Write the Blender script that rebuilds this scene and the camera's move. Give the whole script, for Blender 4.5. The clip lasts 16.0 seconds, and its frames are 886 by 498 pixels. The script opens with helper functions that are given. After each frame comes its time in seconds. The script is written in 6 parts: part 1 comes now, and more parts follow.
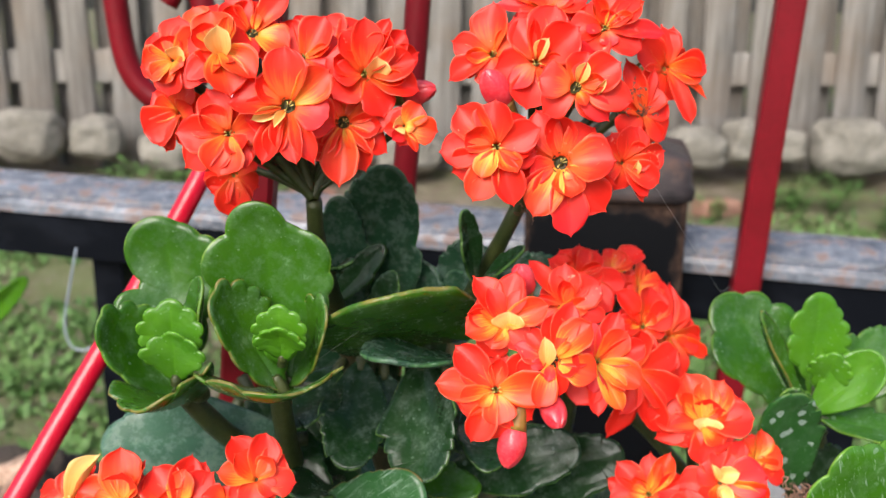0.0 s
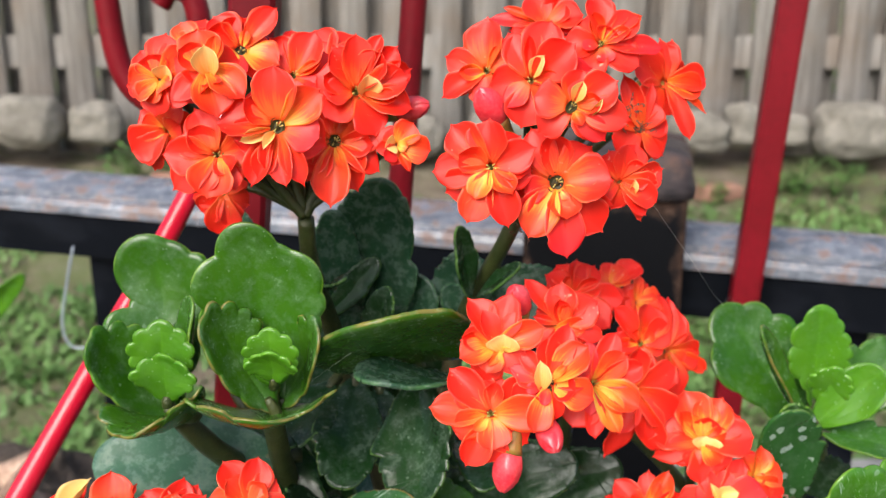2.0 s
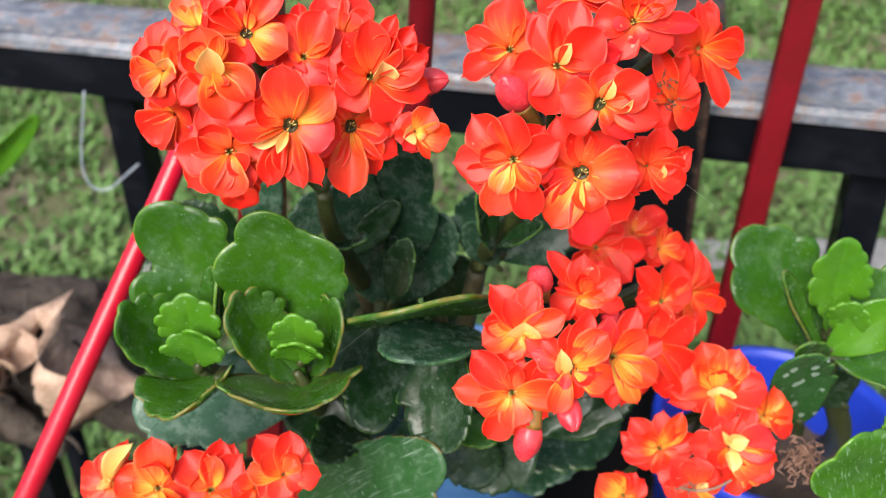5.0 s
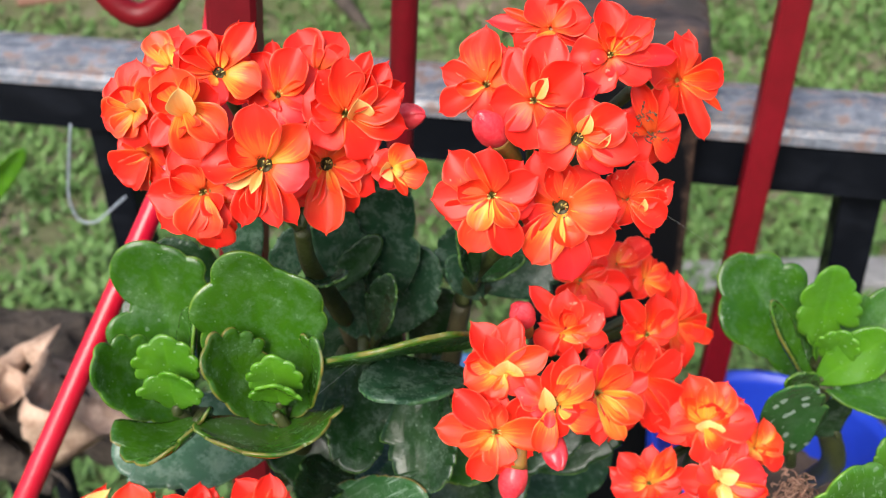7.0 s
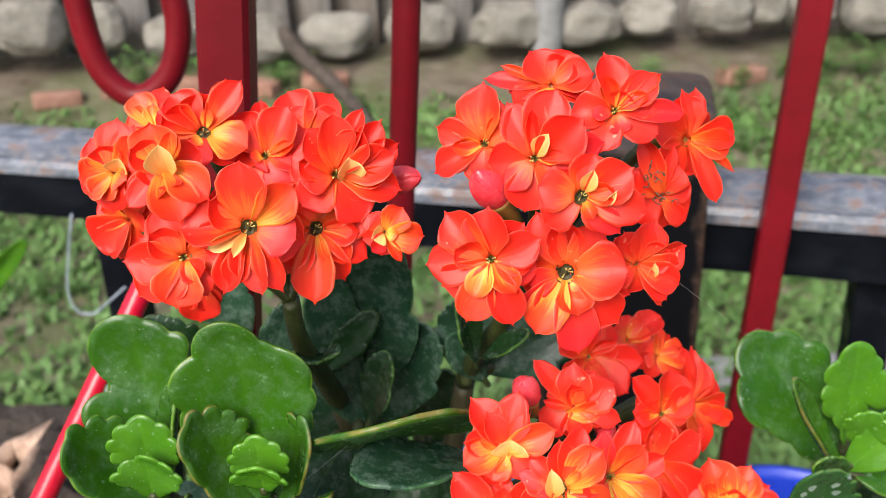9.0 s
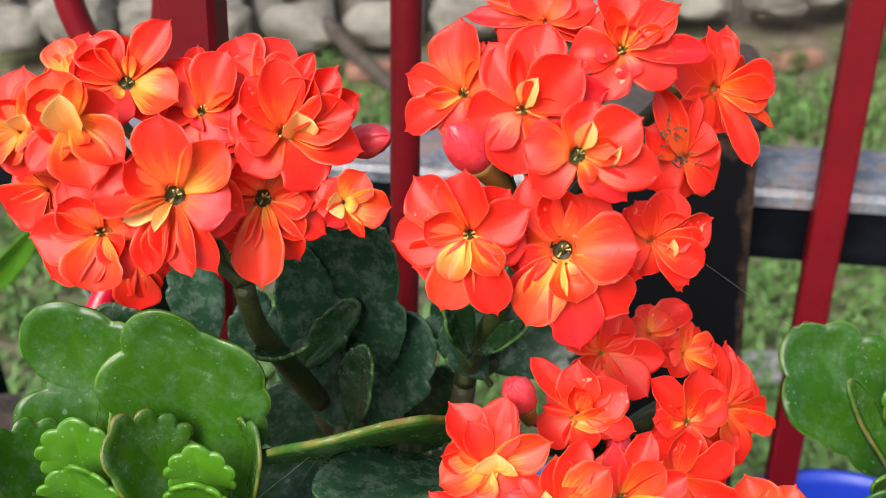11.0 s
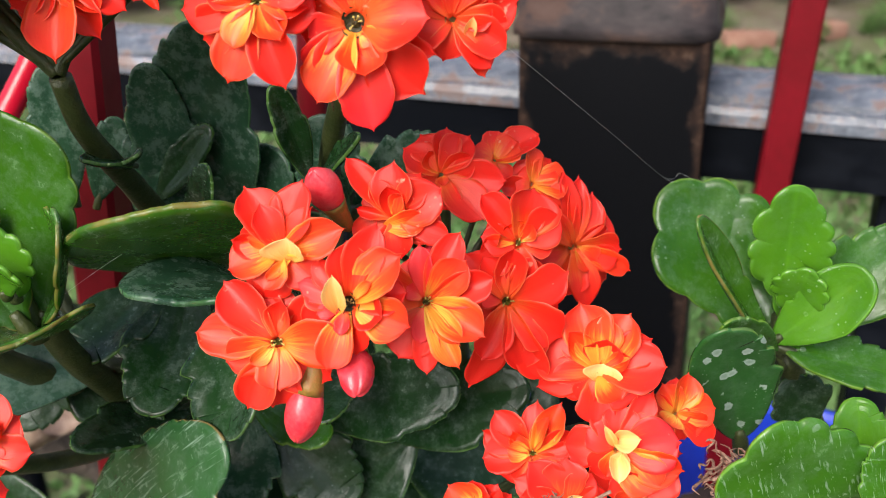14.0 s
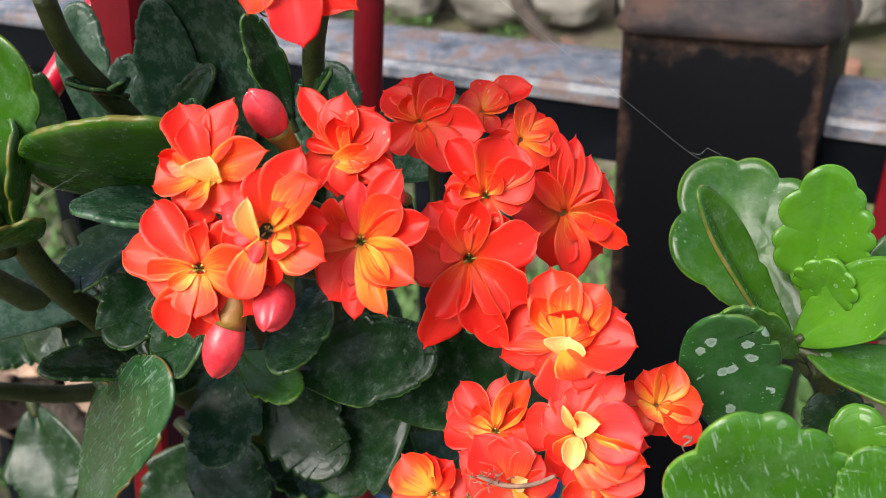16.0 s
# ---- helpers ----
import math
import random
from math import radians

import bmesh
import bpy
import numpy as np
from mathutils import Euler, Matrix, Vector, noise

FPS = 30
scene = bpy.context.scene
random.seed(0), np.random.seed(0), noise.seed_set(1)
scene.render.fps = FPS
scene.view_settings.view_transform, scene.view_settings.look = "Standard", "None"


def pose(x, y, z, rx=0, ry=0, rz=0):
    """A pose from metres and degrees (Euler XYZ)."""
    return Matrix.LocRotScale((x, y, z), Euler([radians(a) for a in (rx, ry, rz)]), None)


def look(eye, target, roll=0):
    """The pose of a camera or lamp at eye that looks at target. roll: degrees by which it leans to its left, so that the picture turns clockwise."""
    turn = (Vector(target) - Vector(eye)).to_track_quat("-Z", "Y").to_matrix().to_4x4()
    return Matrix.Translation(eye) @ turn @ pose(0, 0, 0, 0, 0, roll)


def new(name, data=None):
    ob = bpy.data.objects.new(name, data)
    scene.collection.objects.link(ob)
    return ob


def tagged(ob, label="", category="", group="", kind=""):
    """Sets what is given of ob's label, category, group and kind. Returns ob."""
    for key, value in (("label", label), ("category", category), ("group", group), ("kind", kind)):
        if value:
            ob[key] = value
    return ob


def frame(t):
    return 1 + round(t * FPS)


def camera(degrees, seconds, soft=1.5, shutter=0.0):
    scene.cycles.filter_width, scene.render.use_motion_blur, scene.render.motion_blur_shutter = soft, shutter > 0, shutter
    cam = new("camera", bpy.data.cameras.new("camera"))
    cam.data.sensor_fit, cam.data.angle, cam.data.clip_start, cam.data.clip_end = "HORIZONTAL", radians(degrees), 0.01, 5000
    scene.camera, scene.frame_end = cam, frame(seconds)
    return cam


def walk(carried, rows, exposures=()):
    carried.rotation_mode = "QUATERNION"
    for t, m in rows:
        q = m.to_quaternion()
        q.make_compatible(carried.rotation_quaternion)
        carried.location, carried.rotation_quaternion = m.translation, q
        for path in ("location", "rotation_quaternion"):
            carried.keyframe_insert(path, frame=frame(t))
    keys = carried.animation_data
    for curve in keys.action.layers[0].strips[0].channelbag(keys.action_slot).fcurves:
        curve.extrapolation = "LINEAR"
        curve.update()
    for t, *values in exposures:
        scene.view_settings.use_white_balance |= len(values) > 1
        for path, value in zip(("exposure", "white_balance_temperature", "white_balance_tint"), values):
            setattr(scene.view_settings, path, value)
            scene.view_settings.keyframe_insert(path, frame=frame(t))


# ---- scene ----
cam = camera(51.21, 16.0, soft=0.65)
cam.data.dof.use_dof, cam.data.dof.focus_distance, cam.data.dof.aperture_fstop = True, 0.130, 36.0
# seconds, place in metres, turn in degrees
ROWS = [
    (0.0, 0.0, 0.0, 0.6, 75.0, -0.29, 0.08),
    (0.5, -0.0014, 0.0027, 0.6025, 74.89, -0.29, 0.03),
    (1.0, -0.0012, 0.0046, 0.6045, 74.67, -0.28, -0.02),
    (1.5, 0.0011, 0.0046, 0.605, 74.35, -0.1, 0.06),
    (2.0, 0.0014, 0.0047, 0.6057, 73.92, -0.06, 0.14),
    (2.5, 0.0001, 0.0096, 0.612, 70.97, 0.15, 0.15),
    (3.0, -0.0005, 0.0146, 0.6251, 66.23, 0.51, 0.17),
    (3.5, 0.0017, 0.0188, 0.6308, 63.06, 0.47, 0.35),
    (4.0, 0.0008, 0.0213, 0.6348, 60.59, 0.57, 0.67),
    (6.5, 0.0022, 0.0232, 0.6449, 58.44, 1.48, 0.62),
    (7.0, 0.0037, 0.0257, 0.642, 60.29, 1.66, 0.21),
    (7.5, 0.0043, 0.0239, 0.6407, 63.17, 1.78, -0.19),
    (8.0, 0.003, 0.0223, 0.6384, 65.61, 1.67, -0.74),
    (10.5, 0.0128, 0.0535, 0.6236, 66.86, 3.34, 3.37),
    (11.0, 0.0148, 0.0544, 0.6201, 66.17, 3.46, 3.45),
    (11.5, 0.0173, 0.0529, 0.6157, 65.37, 3.81, 3.45),
    (12.0, 0.0219, 0.0533, 0.6104, 64.37, 4.18, 3.3),
    (12.5, 0.0237, 0.0532, 0.6062, 63.62, 3.97, 2.82),
    (13.0, 0.027, 0.0536, 0.6039, 63.35, 3.49, 2.91),
    (13.5, 0.0367, 0.0537, 0.5987, 63.62, 2.67, 3.55),
    (14.0, 0.0425, 0.0505, 0.5955, 64.51, 1.96, 5.6),
    (14.5, 0.0505, 0.0502, 0.5915, 65.58, 1.62, 8.59),
    (15.0, 0.0581, 0.0564, 0.5854, 65.97, 1.43, 12.05),
    (15.5, 0.0619, 0.0589, 0.5832, 65.9, 1.49, 14.76),
    (16.0, 0.0684, 0.0601, 0.5813, 66.3, 1.47, 16.61),
]
walk(cam, [(t, pose(x, y, z, rx, ry, rz)) for t, x, y, z, rx, ry, rz in ROWS], [(0.0, 0.70), (7.0, 0.71), (11.0, 0.62), (16.0, 0.67)])

# ---- light ----
world = bpy.data.worlds.new("sky")
world.use_nodes = True
scene.world = world
wn = world.node_tree.nodes
sky = wn.new("ShaderNodeTexSky")
sky.sky_type, sky.sun_disc = "NISHITA", False
sky.sun_elevation, sky.sun_rotation = radians(47), radians(204)
sky.air_density, sky.dust_density, sky.ozone_density = 1.0, 4.0, 1.0
wn["Background"].inputs[1].default_value = 0.130
world.node_tree.links.new(sky.outputs[0], wn["Background"].inputs[0])
sun = new("sun", bpy.data.lights.new("sun", "SUN"))
sun.data.energy, sun.data.angle, sun.data.color = 2.4, radians(35), (1.0, 0.97, 0.92)
sun.matrix_world = look((-0.8, -1.8, 2.1), (0.0, 0.1, 0.5))

# ---- materials ----
def material(name, rough=0.5, metal=0.0, spec=0.5):
    m = bpy.data.materials.new(name)
    m.use_nodes = True
    b = m.node_tree.nodes["Principled BSDF"]
    b.inputs["Roughness"].default_value, b.inputs["Metallic"].default_value = rough, metal
    b.inputs["Specular IOR Level"].default_value = spec
    return m, m.node_tree.nodes, m.node_tree.links, b


def ramp(n, l, fac, stops):
    r = n.new("ShaderNodeValToRGB")
    while len(r.color_ramp.elements) < len(stops):
        r.color_ramp.elements.new(0.5)
    for e, (p, c) in zip(r.color_ramp.elements, stops):
        e.position, e.color = p, (*c, 1) if len(c) == 3 else (c[0], c[0], c[0], 1)
    l.new(fac, r.inputs[0])
    return r.outputs[0]


def noise_of(n, l, scale, detail=4.0, rough=0.55, vector=None):
    t = n.new("ShaderNodeTexNoise")
    t.inputs["Scale"].default_value, t.inputs["Detail"].default_value, t.inputs["Roughness"].default_value = scale, detail, rough
    l.new(vector if vector else n.new("ShaderNodeTexCoord").outputs["Object"], t.inputs["Vector"])
    return t.outputs["Fac"]


def mix(n, l, fac, a, b, how="MIX"):
    x = n.new("ShaderNodeMix")
    x.data_type, x.blend_type = "RGBA", how
    for s, v in ((x.inputs["Factor"], fac), (x.inputs["A"], a), (x.inputs["B"], b)):
        if isinstance(v, (int, float)):
            s.default_value = v
        elif isinstance(v, tuple):
            s.default_value = (*v, 1)
        else:
            l.new(v, s)
    return x.outputs["Result"]


def calc(n, l, op, a, b=0.0):
    x = n.new("ShaderNodeMath")
    x.operation = op
    for s, v in ((x.inputs[0], a), (x.inputs[1], b)):
        if isinstance(v, (int, float)):
            s.default_value = v
        else:
            l.new(v, s)
    return x.outputs[0]


def bump(n, l, b, height, strength, distance):
    x = n.new("ShaderNodeBump")
    x.inputs["Strength"].default_value, x.inputs["Distance"].default_value = strength, distance
    l.new(height, x.inputs["Height"])
    l.new(x.outputs[0], b.inputs["Normal"])


def place_of(n):
    return n.new("ShaderNodeNewGeometry").outputs["Position"]


def petal_material(name, deep, mid, base, glow, rim_much=0.30):
    """A petal: yellow streaks run up from the claw, fiery towards the tip, with a thin pale rim and fine veins."""
    m, n, l, b = material(name, 0.42, 0.0, 0.34)
    uv = n.new("ShaderNodeTexCoord").outputs["UV"]
    sep = n.new("ShaderNodeSeparateXYZ")
    l.new(uv, sep.inputs[0])
    u, v = sep.outputs[0], sep.outputs[1]
    info = n.new("ShaderNodeObjectInfo").outputs["Random"]
    where = place_of(n)
    grain = noise_of(n, l, 420, 4, 0.6, where)
    blush = noise_of(n, l, 130, 3, 0.6, where)
    scale = n.new("ShaderNodeMapping")
    scale.inputs["Scale"].default_value = (15, 1.3, 1)
    l.new(uv, scale.inputs[0])
    shove = n.new("ShaderNodeCombineXYZ")
    l.new(calc(n, l, "MULTIPLY", info, 40.0), shove.inputs[0])
    l.new(shove.outputs[0], scale.inputs["Location"])
    vein = noise_of(n, l, 1.0, 3, 0.55, scale.outputs[0])
    fine = n.new("ShaderNodeMapping")
    fine.inputs["Scale"].default_value = (44, 2.2, 1)
    l.new(uv, fine.inputs[0])
    hair = noise_of(n, l, 1.0, 2, 0.5, fine.outputs[0])
    shift = calc(n, l, "MULTIPLY", calc(n, l, "SUBTRACT", info, 0.5), 0.26)
    streak = calc(n, l, "MULTIPLY", calc(n, l, "SUBTRACT", vein, 0.5), -0.62)
    along = calc(n, l, "ADD", calc(n, l, "ADD", calc(n, l, "ADD", v, shift), streak), calc(n, l, "MULTIPLY", calc(n, l, "SUBTRACT", grain, 0.5), 0.16))
    colour = ramp(n, l, along, [(0.0, base), (0.08 + glow * 0.16, base), (0.34 + glow * 0.3, mid), (0.68 + glow * 0.3, deep)])
    edge = calc(n, l, "ABSOLUTE", calc(n, l, "SUBTRACT", u, 0.5))
    rim = ramp(n, l, calc(n, l, "ADD", edge, calc(n, l, "MULTIPLY", calc(n, l, "SUBTRACT", blush, 0.5), 0.07)), [(0.0, (0.0,)), (0.488, (0.0,)), (0.500, (rim_much,))])
    tip = ramp(n, l, v, [(0.0, (0.0,)), (0.975, (0.0,)), (1.0, (rim_much,))])
    colour = mix(n, l, calc(n, l, "MAXIMUM", rim, tip), colour, (0.97, 0.36, 0.15))
    colour = mix(n, l, calc(n, l, "MULTIPLY", ramp(n, l, hair, [(0.40, (0.0,)), (0.75, (1.0,))]), 0.16), colour, tuple(c * 0.84 for c in deep))
    colour = mix(n, l, ramp(n, l, blush, [(0.46, (0.0,)), (0.75, (0.38,))]), colour, tuple(min(1.0, c * 1.08 + 0.016) for c in mid))
    # small pale specks, specular glints painted into the petal colour
    speck = noise_of(n, l, 900, 2, 0.5, where)
    colour = mix(n, l, ramp(n, l, calc(n, l, "ADD", calc(n, l, "MULTIPLY", speck, 0.6), calc(n, l, "MULTIPLY", noise_of(n, l, 70, 2, 0.5, where), 0.4)), [(0.66, (0.0,)), (0.71, (0.45,))]), colour, (0.95, 0.55, 0.38))
    l.new(colour, b.inputs["Base Color"])
    b.inputs["Subsurface Weight"].default_value = 0.10
    b.inputs["Subsurface Scale"].default_value = 0.0015
    b.inputs["Subsurface Radius"].default_value = (1.0, 0.30, 0.12)
    bump(n, l, b, calc(n, l, "ADD", calc(n, l, "MULTIPLY", vein, 0.20), blush), 0.32, 0.0005)
    see = n.new("ShaderNodeBsdfTranslucent")
    l.new(colour, see.inputs[0])
    both = n.new("ShaderNodeMixShader")
    both.inputs[0].default_value = 0.15
    l.new(b.outputs[0], both.inputs[1])
    l.new(see.outputs[0], both.inputs[2])
    l.new(both.outputs[0], n["Material Output"].inputs[0])
    return m


petal_red = petal_material("petal_red", (0.92, 0.020, 0.012), (0.94, 0.032, 0.012), (0.95, 0.12, 0.022), -0.34, 0.46)
petal_pink = petal_material("petal_pink", (0.90, 0.018, 0.024), (0.93, 0.028, 0.020), (0.94, 0.13, 0.032), -0.45, 0.42)
petal_orange = petal_material("petal_orange", (0.93, 0.034, 0.012), (0.95, 0.075, 0.014), (0.96, 0.38, 0.042), -0.06, 0.50)
petal_yellow = petal_material("petal_yellow", (0.95, 0.060, 0.015), (0.96, 0.20, 0.025), (0.95, 0.56, 0.085), 0.12, 0.55)
petal_cream = petal_material("petal_cream", (0.95, 0.66, 0.27), (0.95, 0.56, 0.18), (0.94, 0.40, 0.08), -0.2, 0.2)


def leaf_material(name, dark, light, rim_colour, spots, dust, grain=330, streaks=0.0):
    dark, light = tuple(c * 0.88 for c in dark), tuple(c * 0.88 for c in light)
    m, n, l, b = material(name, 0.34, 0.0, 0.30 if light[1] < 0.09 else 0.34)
    tc = n.new("ShaderNodeTexCoord")
    sep = n.new("ShaderNodeSeparateXYZ")
    l.new(tc.outputs["UV"], sep.inputs[0])
    u, v = sep.outputs[0], sep.outputs[1]
    where = place_of(n)
    info = n.new("ShaderNodeObjectInfo").outputs["Random"]
    blotch = noise_of(n, l, 90, 5, 0.6, where)
    colour = mix(n, l, ramp(n, l, blotch, [(0.3, (0.0,)), (0.75, (1.0,))]), dark, light)
    colour = mix(n, l, calc(n, l, "MULTIPLY", info, 0.35), colour, light)
    edge = calc(n, l, "ABSOLUTE", calc(n, l, "SUBTRACT", u, 0.5))
    lay = n.new("ShaderNodeUVMap")
    lay.uv_map = "Flat"
    across = n.new("ShaderNodeSeparateXYZ")
    l.new(lay.outputs[0], across.inputs[0])
    mid = ramp(n, l, calc(n, l, "ABSOLUTE", calc(n, l, "SUBTRACT", across.outputs[0], 0.5)), [(0.0, (0.09,)), (0.05, (0.0,))])
    colour = mix(n, l, mid, colour, tuple(min(1, c * 1.9) for c in light))
    rimf = ramp(n, l, calc(n, l, "ADD", edge, calc(n, l, "MULTIPLY", calc(n, l, "SUBTRACT", noise_of(n, l, 220, 2, 0.5, where), 0.5), 0.05)), [(0.0, (0.0,)), (0.494, (0.0,)), (0.502, (0.60,))])
    colour = mix(n, l, rimf, colour, rim_colour)
    # dried water marks
    vor = n.new("ShaderNodeTexVoronoi")
    vor.inputs["Scale"].default_value = grain
    l.new(where, vor.inputs["Vector"])
    spot = ramp(n, l, calc(n, l, "ADD", vor.outputs["Distance"], calc(n, l, "MULTIPLY", calc(n, l, "SUBTRACT", noise_of(n, l, 700, 3, 0.6, where), 0.5), 0.5)), [(0.0, (0.55,)), (0.13, (0.75,)), (0.22, (1.0,)), (0.27, (0.0,))] if spots > 0.8 else [(0.0, (0.6,)), (0.10, (0.8,)), (0.16, (0.0,))])
    low = 0.34 if spots > 0.8 else 0.50
    keep = ramp(n, l, noise_of(n, l, 75, 3, 0.6, where), [(low, (0.0,)), (low + 0.14, (1.0,))])
    spot = calc(n, l, "MULTIPLY", calc(n, l, "MULTIPLY", spot, keep), spots)
    film = calc(n, l, "MULTIPLY", ramp(n, l, noise_of(n, l, 260, 8, 0.78, where), [(0.46, (0.0,)), (0.70, (1.0,))]), dust)
    tiny = n.new("ShaderNodeTexVoronoi")
    tiny.inputs["Scale"].default_value = 900
    l.new(where, tiny.inputs["Vector"])
    film = calc(n, l, "MAXIMUM", film, calc(n, l, "MULTIPLY", calc(n, l, "MULTIPLY", ramp(n, l, tiny.outputs["Distance"], [(0.0, (1.0,)), (0.10, (1.0,)), (0.17, (0.0,))]), ramp(n, l, noise_of(n, l, 120, 4, 0.6, where), [(0.50, (0.0,)), (0.62, (1.0,))])), 0.30))
    if streaks:
        run = n.new("ShaderNodeMapping")
        run.inputs["Scale"].default_value = (46, 7, 1)
        l.new(lay.outputs[0], run.inputs[0])
        lines = ramp(n, l, noise_of(n, l, 1.0, 5, 0.6, run.outputs[0]), [(0.58, (0.0,)), (0.70, (1.0,))])
        film = calc(n, l, "MAXIMUM", film, calc(n, l, "MULTIPLY", lines, streaks))
    both = calc(n, l, "MAXIMUM", spot, film)
    colour = mix(n, l, both, colour, (0.30, 0.39, 0.34))
    l.new(colour, b.inputs["Base Color"])
    l.new(calc(n, l, "ADD", calc(n, l, "MULTIPLY", both, 0.4), 0.24), b.inputs["Roughness"])
    fine = n.new("ShaderNodeMapping")
    fine.inputs["Scale"].default_value = (5, 4, 1)
    l.new(tc.outputs["UV"], fine.inputs[0])
    bump(n, l, b, calc(n, l, "ADD", noise_of(n, l, 1.0, 3, 0.5, fine.outputs[0]), calc(n, l, "MULTIPLY", blotch, 0.5)), 0.30, 0.0009)
    b.inputs["Subsurface Weight"].default_value = 0.08
    b.inputs["Subsurface Scale"].default_value = 0.002
    b.inputs["Subsurface Radius"].default_value = (0.4, 1.0, 0.2)
    return m


leaf_young = leaf_material("leaf_young", (0.042, 0.160, 0.006), (0.086, 0.245, 0.012), (0.13, 0.32, 0.03), 0.25, 0.05, 460)
leaf_green = leaf_material("leaf_green", (0.017, 0.080, 0.004), (0.042, 0.138, 0.007), (0.15, 0.26, 0.03), 0.32, 0.13, 420)
leaf_rim = leaf_material("leaf_rim", (0.021, 0.086, 0.004), (0.052, 0.155, 0.008), (0.24, 0.16, 0.04), 0.32, 0.15, 420)
# near-black copy of the leaf green: shade between inner leaves put into the colour
leaf_shaded = leaf_material("leaf_shaded", (0.0045, 0.023, 0.006), (0.013, 0.046, 0.011), (0.11, 0.22, 0.045), 0.40, 0.16)
leaf_dusty = leaf_material("leaf_dusty", (0.010, 0.042, 0.019), (0.027, 0.080, 0.040), (0.08, 0.19, 0.07), 0.4, 0.30)
leaf_pale = leaf_material("leaf_pale", (0.030, 0.085, 0.050), (0.060, 0.140, 0.090), (0.14, 0.26, 0.16), 0.4, 0.35)
leaf_streak = leaf_material("leaf_streak", (0.024, 0.108, 0.004), (0.052, 0.170, 0.009), (0.17, 0.36, 0.04), 0.5, 0.12, 300, 0.55)
leaf_bruised = leaf_material("leaf_bruised", (0.012, 0.062, 0.014), (0.030, 0.105, 0.030), (0.30, 0.14, 0.04), 0.3, 0.15, 300, 0.60)
leaf_spotted = leaf_material("leaf_spotted", (0.014, 0.075, 0.014), (0.028, 0.115, 0.022), (0.10, 0.17, 0.03), 1.0, 0.08, 300)


def mottled(name, a, b2, scale, rough, relief, metal=0.0, spec=0.5, fine=1.0):
    m, n, l, b = material(name, rough, metal, spec)
    where = place_of(n)
    big, small = noise_of(n, l, scale, 6, 0.6, where), noise_of(n, l, scale * 7, 4, 0.6, where)
    f = ramp(n, l, calc(n, l, "ADD", calc(n, l, "MULTIPLY", big, 0.7), calc(n, l, "MULTIPLY", small, 0.3)), [(0.36, (0.0,)), (0.64, (1.0,))])
    l.new(mix(n, l, f, a, b2), b.inputs["Base Color"])
    bump(n, l, b, calc(n, l, "ADD", big, calc(n, l, "MULTIPLY", small, 0.5 * fine)), 0.6, relief)
    return m


stem_green = mottled("stem_green", (0.022, 0.034, 0.008), (0.052, 0.062, 0.016), 200, 0.45, 0.0006)
stem_brown = mottled("stem_brown", (0.035, 0.034, 0.014), (0.075, 0.062, 0.028), 200, 0.55, 0.0006)
calyx_green = mottled("calyx_green", (0.13, 0.18, 0.022), (0.38, 0.14, 0.035), 300, 0.45, 0.0004)
bud_pink = mottled("bud_pink", (0.72, 0.016, 0.036), (0.82, 0.085, 0.10), 240, 0.26, 0.0002, 0.0, 0.5)
throat = mottled("throat", (0.05, 0.045, 0.006), (0.26, 0.21, 0.02), 500, 0.5, 0.0004)
throat_dark = mottled("throat_dark", (0.012, 0.011, 0.004), (0.085, 0.065, 0.010), 500, 0.5, 0.0004)
stamen_pale = mottled("stamen_pale", (0.42, 0.34, 0.06), (0.66, 0.56, 0.18), 600, 0.6, 0.0002)
dried = mottled("dried", (0.06, 0.03, 0.02), (0.20, 0.11, 0.07), 260, 0.8, 0.0012)
dried_pale = mottled("dried_pale", (0.17, 0.085, 0.06), (0.40, 0.24, 0.17), 500, 0.8, 0.0010)
soil = mottled("soil", (0.035, 0.024, 0.016), (0.10, 0.07, 0.045), 60, 0.95, 0.006)
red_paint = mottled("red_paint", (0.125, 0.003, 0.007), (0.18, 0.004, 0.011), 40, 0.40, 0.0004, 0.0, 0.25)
# the stand's red again, darkened for the shaded upright, brightened for the brace's highlight
red_shaded = mottled("red_shaded", (0.11, 0.002, 0.006), (0.16, 0.003, 0.009), 40, 0.5, 0.0004, 0.0, 0.2)
red_gloss_lit = mottled("red_gloss_lit", (0.48, 0.005, 0.022), (0.56, 0.008, 0.034), 40, 0.24, 0.0003, 0.0, 0.45)
blue_plastic = mottled("blue_plastic", (0.010, 0.035, 0.42), (0.016, 0.055, 0.52), 30, 0.35, 0.0004)
blue_light = mottled("blue_light", (0.05, 0.18, 0.46), (0.09, 0.25, 0.55), 50, 0.45, 0.0006)
wire_clear = mottled("wire_clear", (0.22, 0.26, 0.32), (0.32, 0.36, 0.42), 90, 0.3, 0.0003)
stone = mottled("stone", (0.13, 0.12, 0.10), (0.29, 0.27, 0.235), 9, 0.9, 0.02)
brick_red = mottled("brick_red", (0.20, 0.09, 0.06), (0.34, 0.19, 0.14), 30, 0.9, 0.006)
concrete = mottled("concrete", (0.17, 0.17, 0.17), (0.29, 0.29, 0.29), 30, 0.9, 0.003)
bark = mottled("bark", (0.026, 0.020, 0.017), (0.10, 0.078, 0.062), 40, 0.9, 0.010)
dead_leaf = mottled("dead_leaf", (0.26, 0.155, 0.105), (0.66, 0.48, 0.37), 90, 0.7, 0.002)
silk = mottled("silk", (0.35, 0.35, 0.34), (0.5, 0.5, 0.48), 90, 0.5, 0.0001)


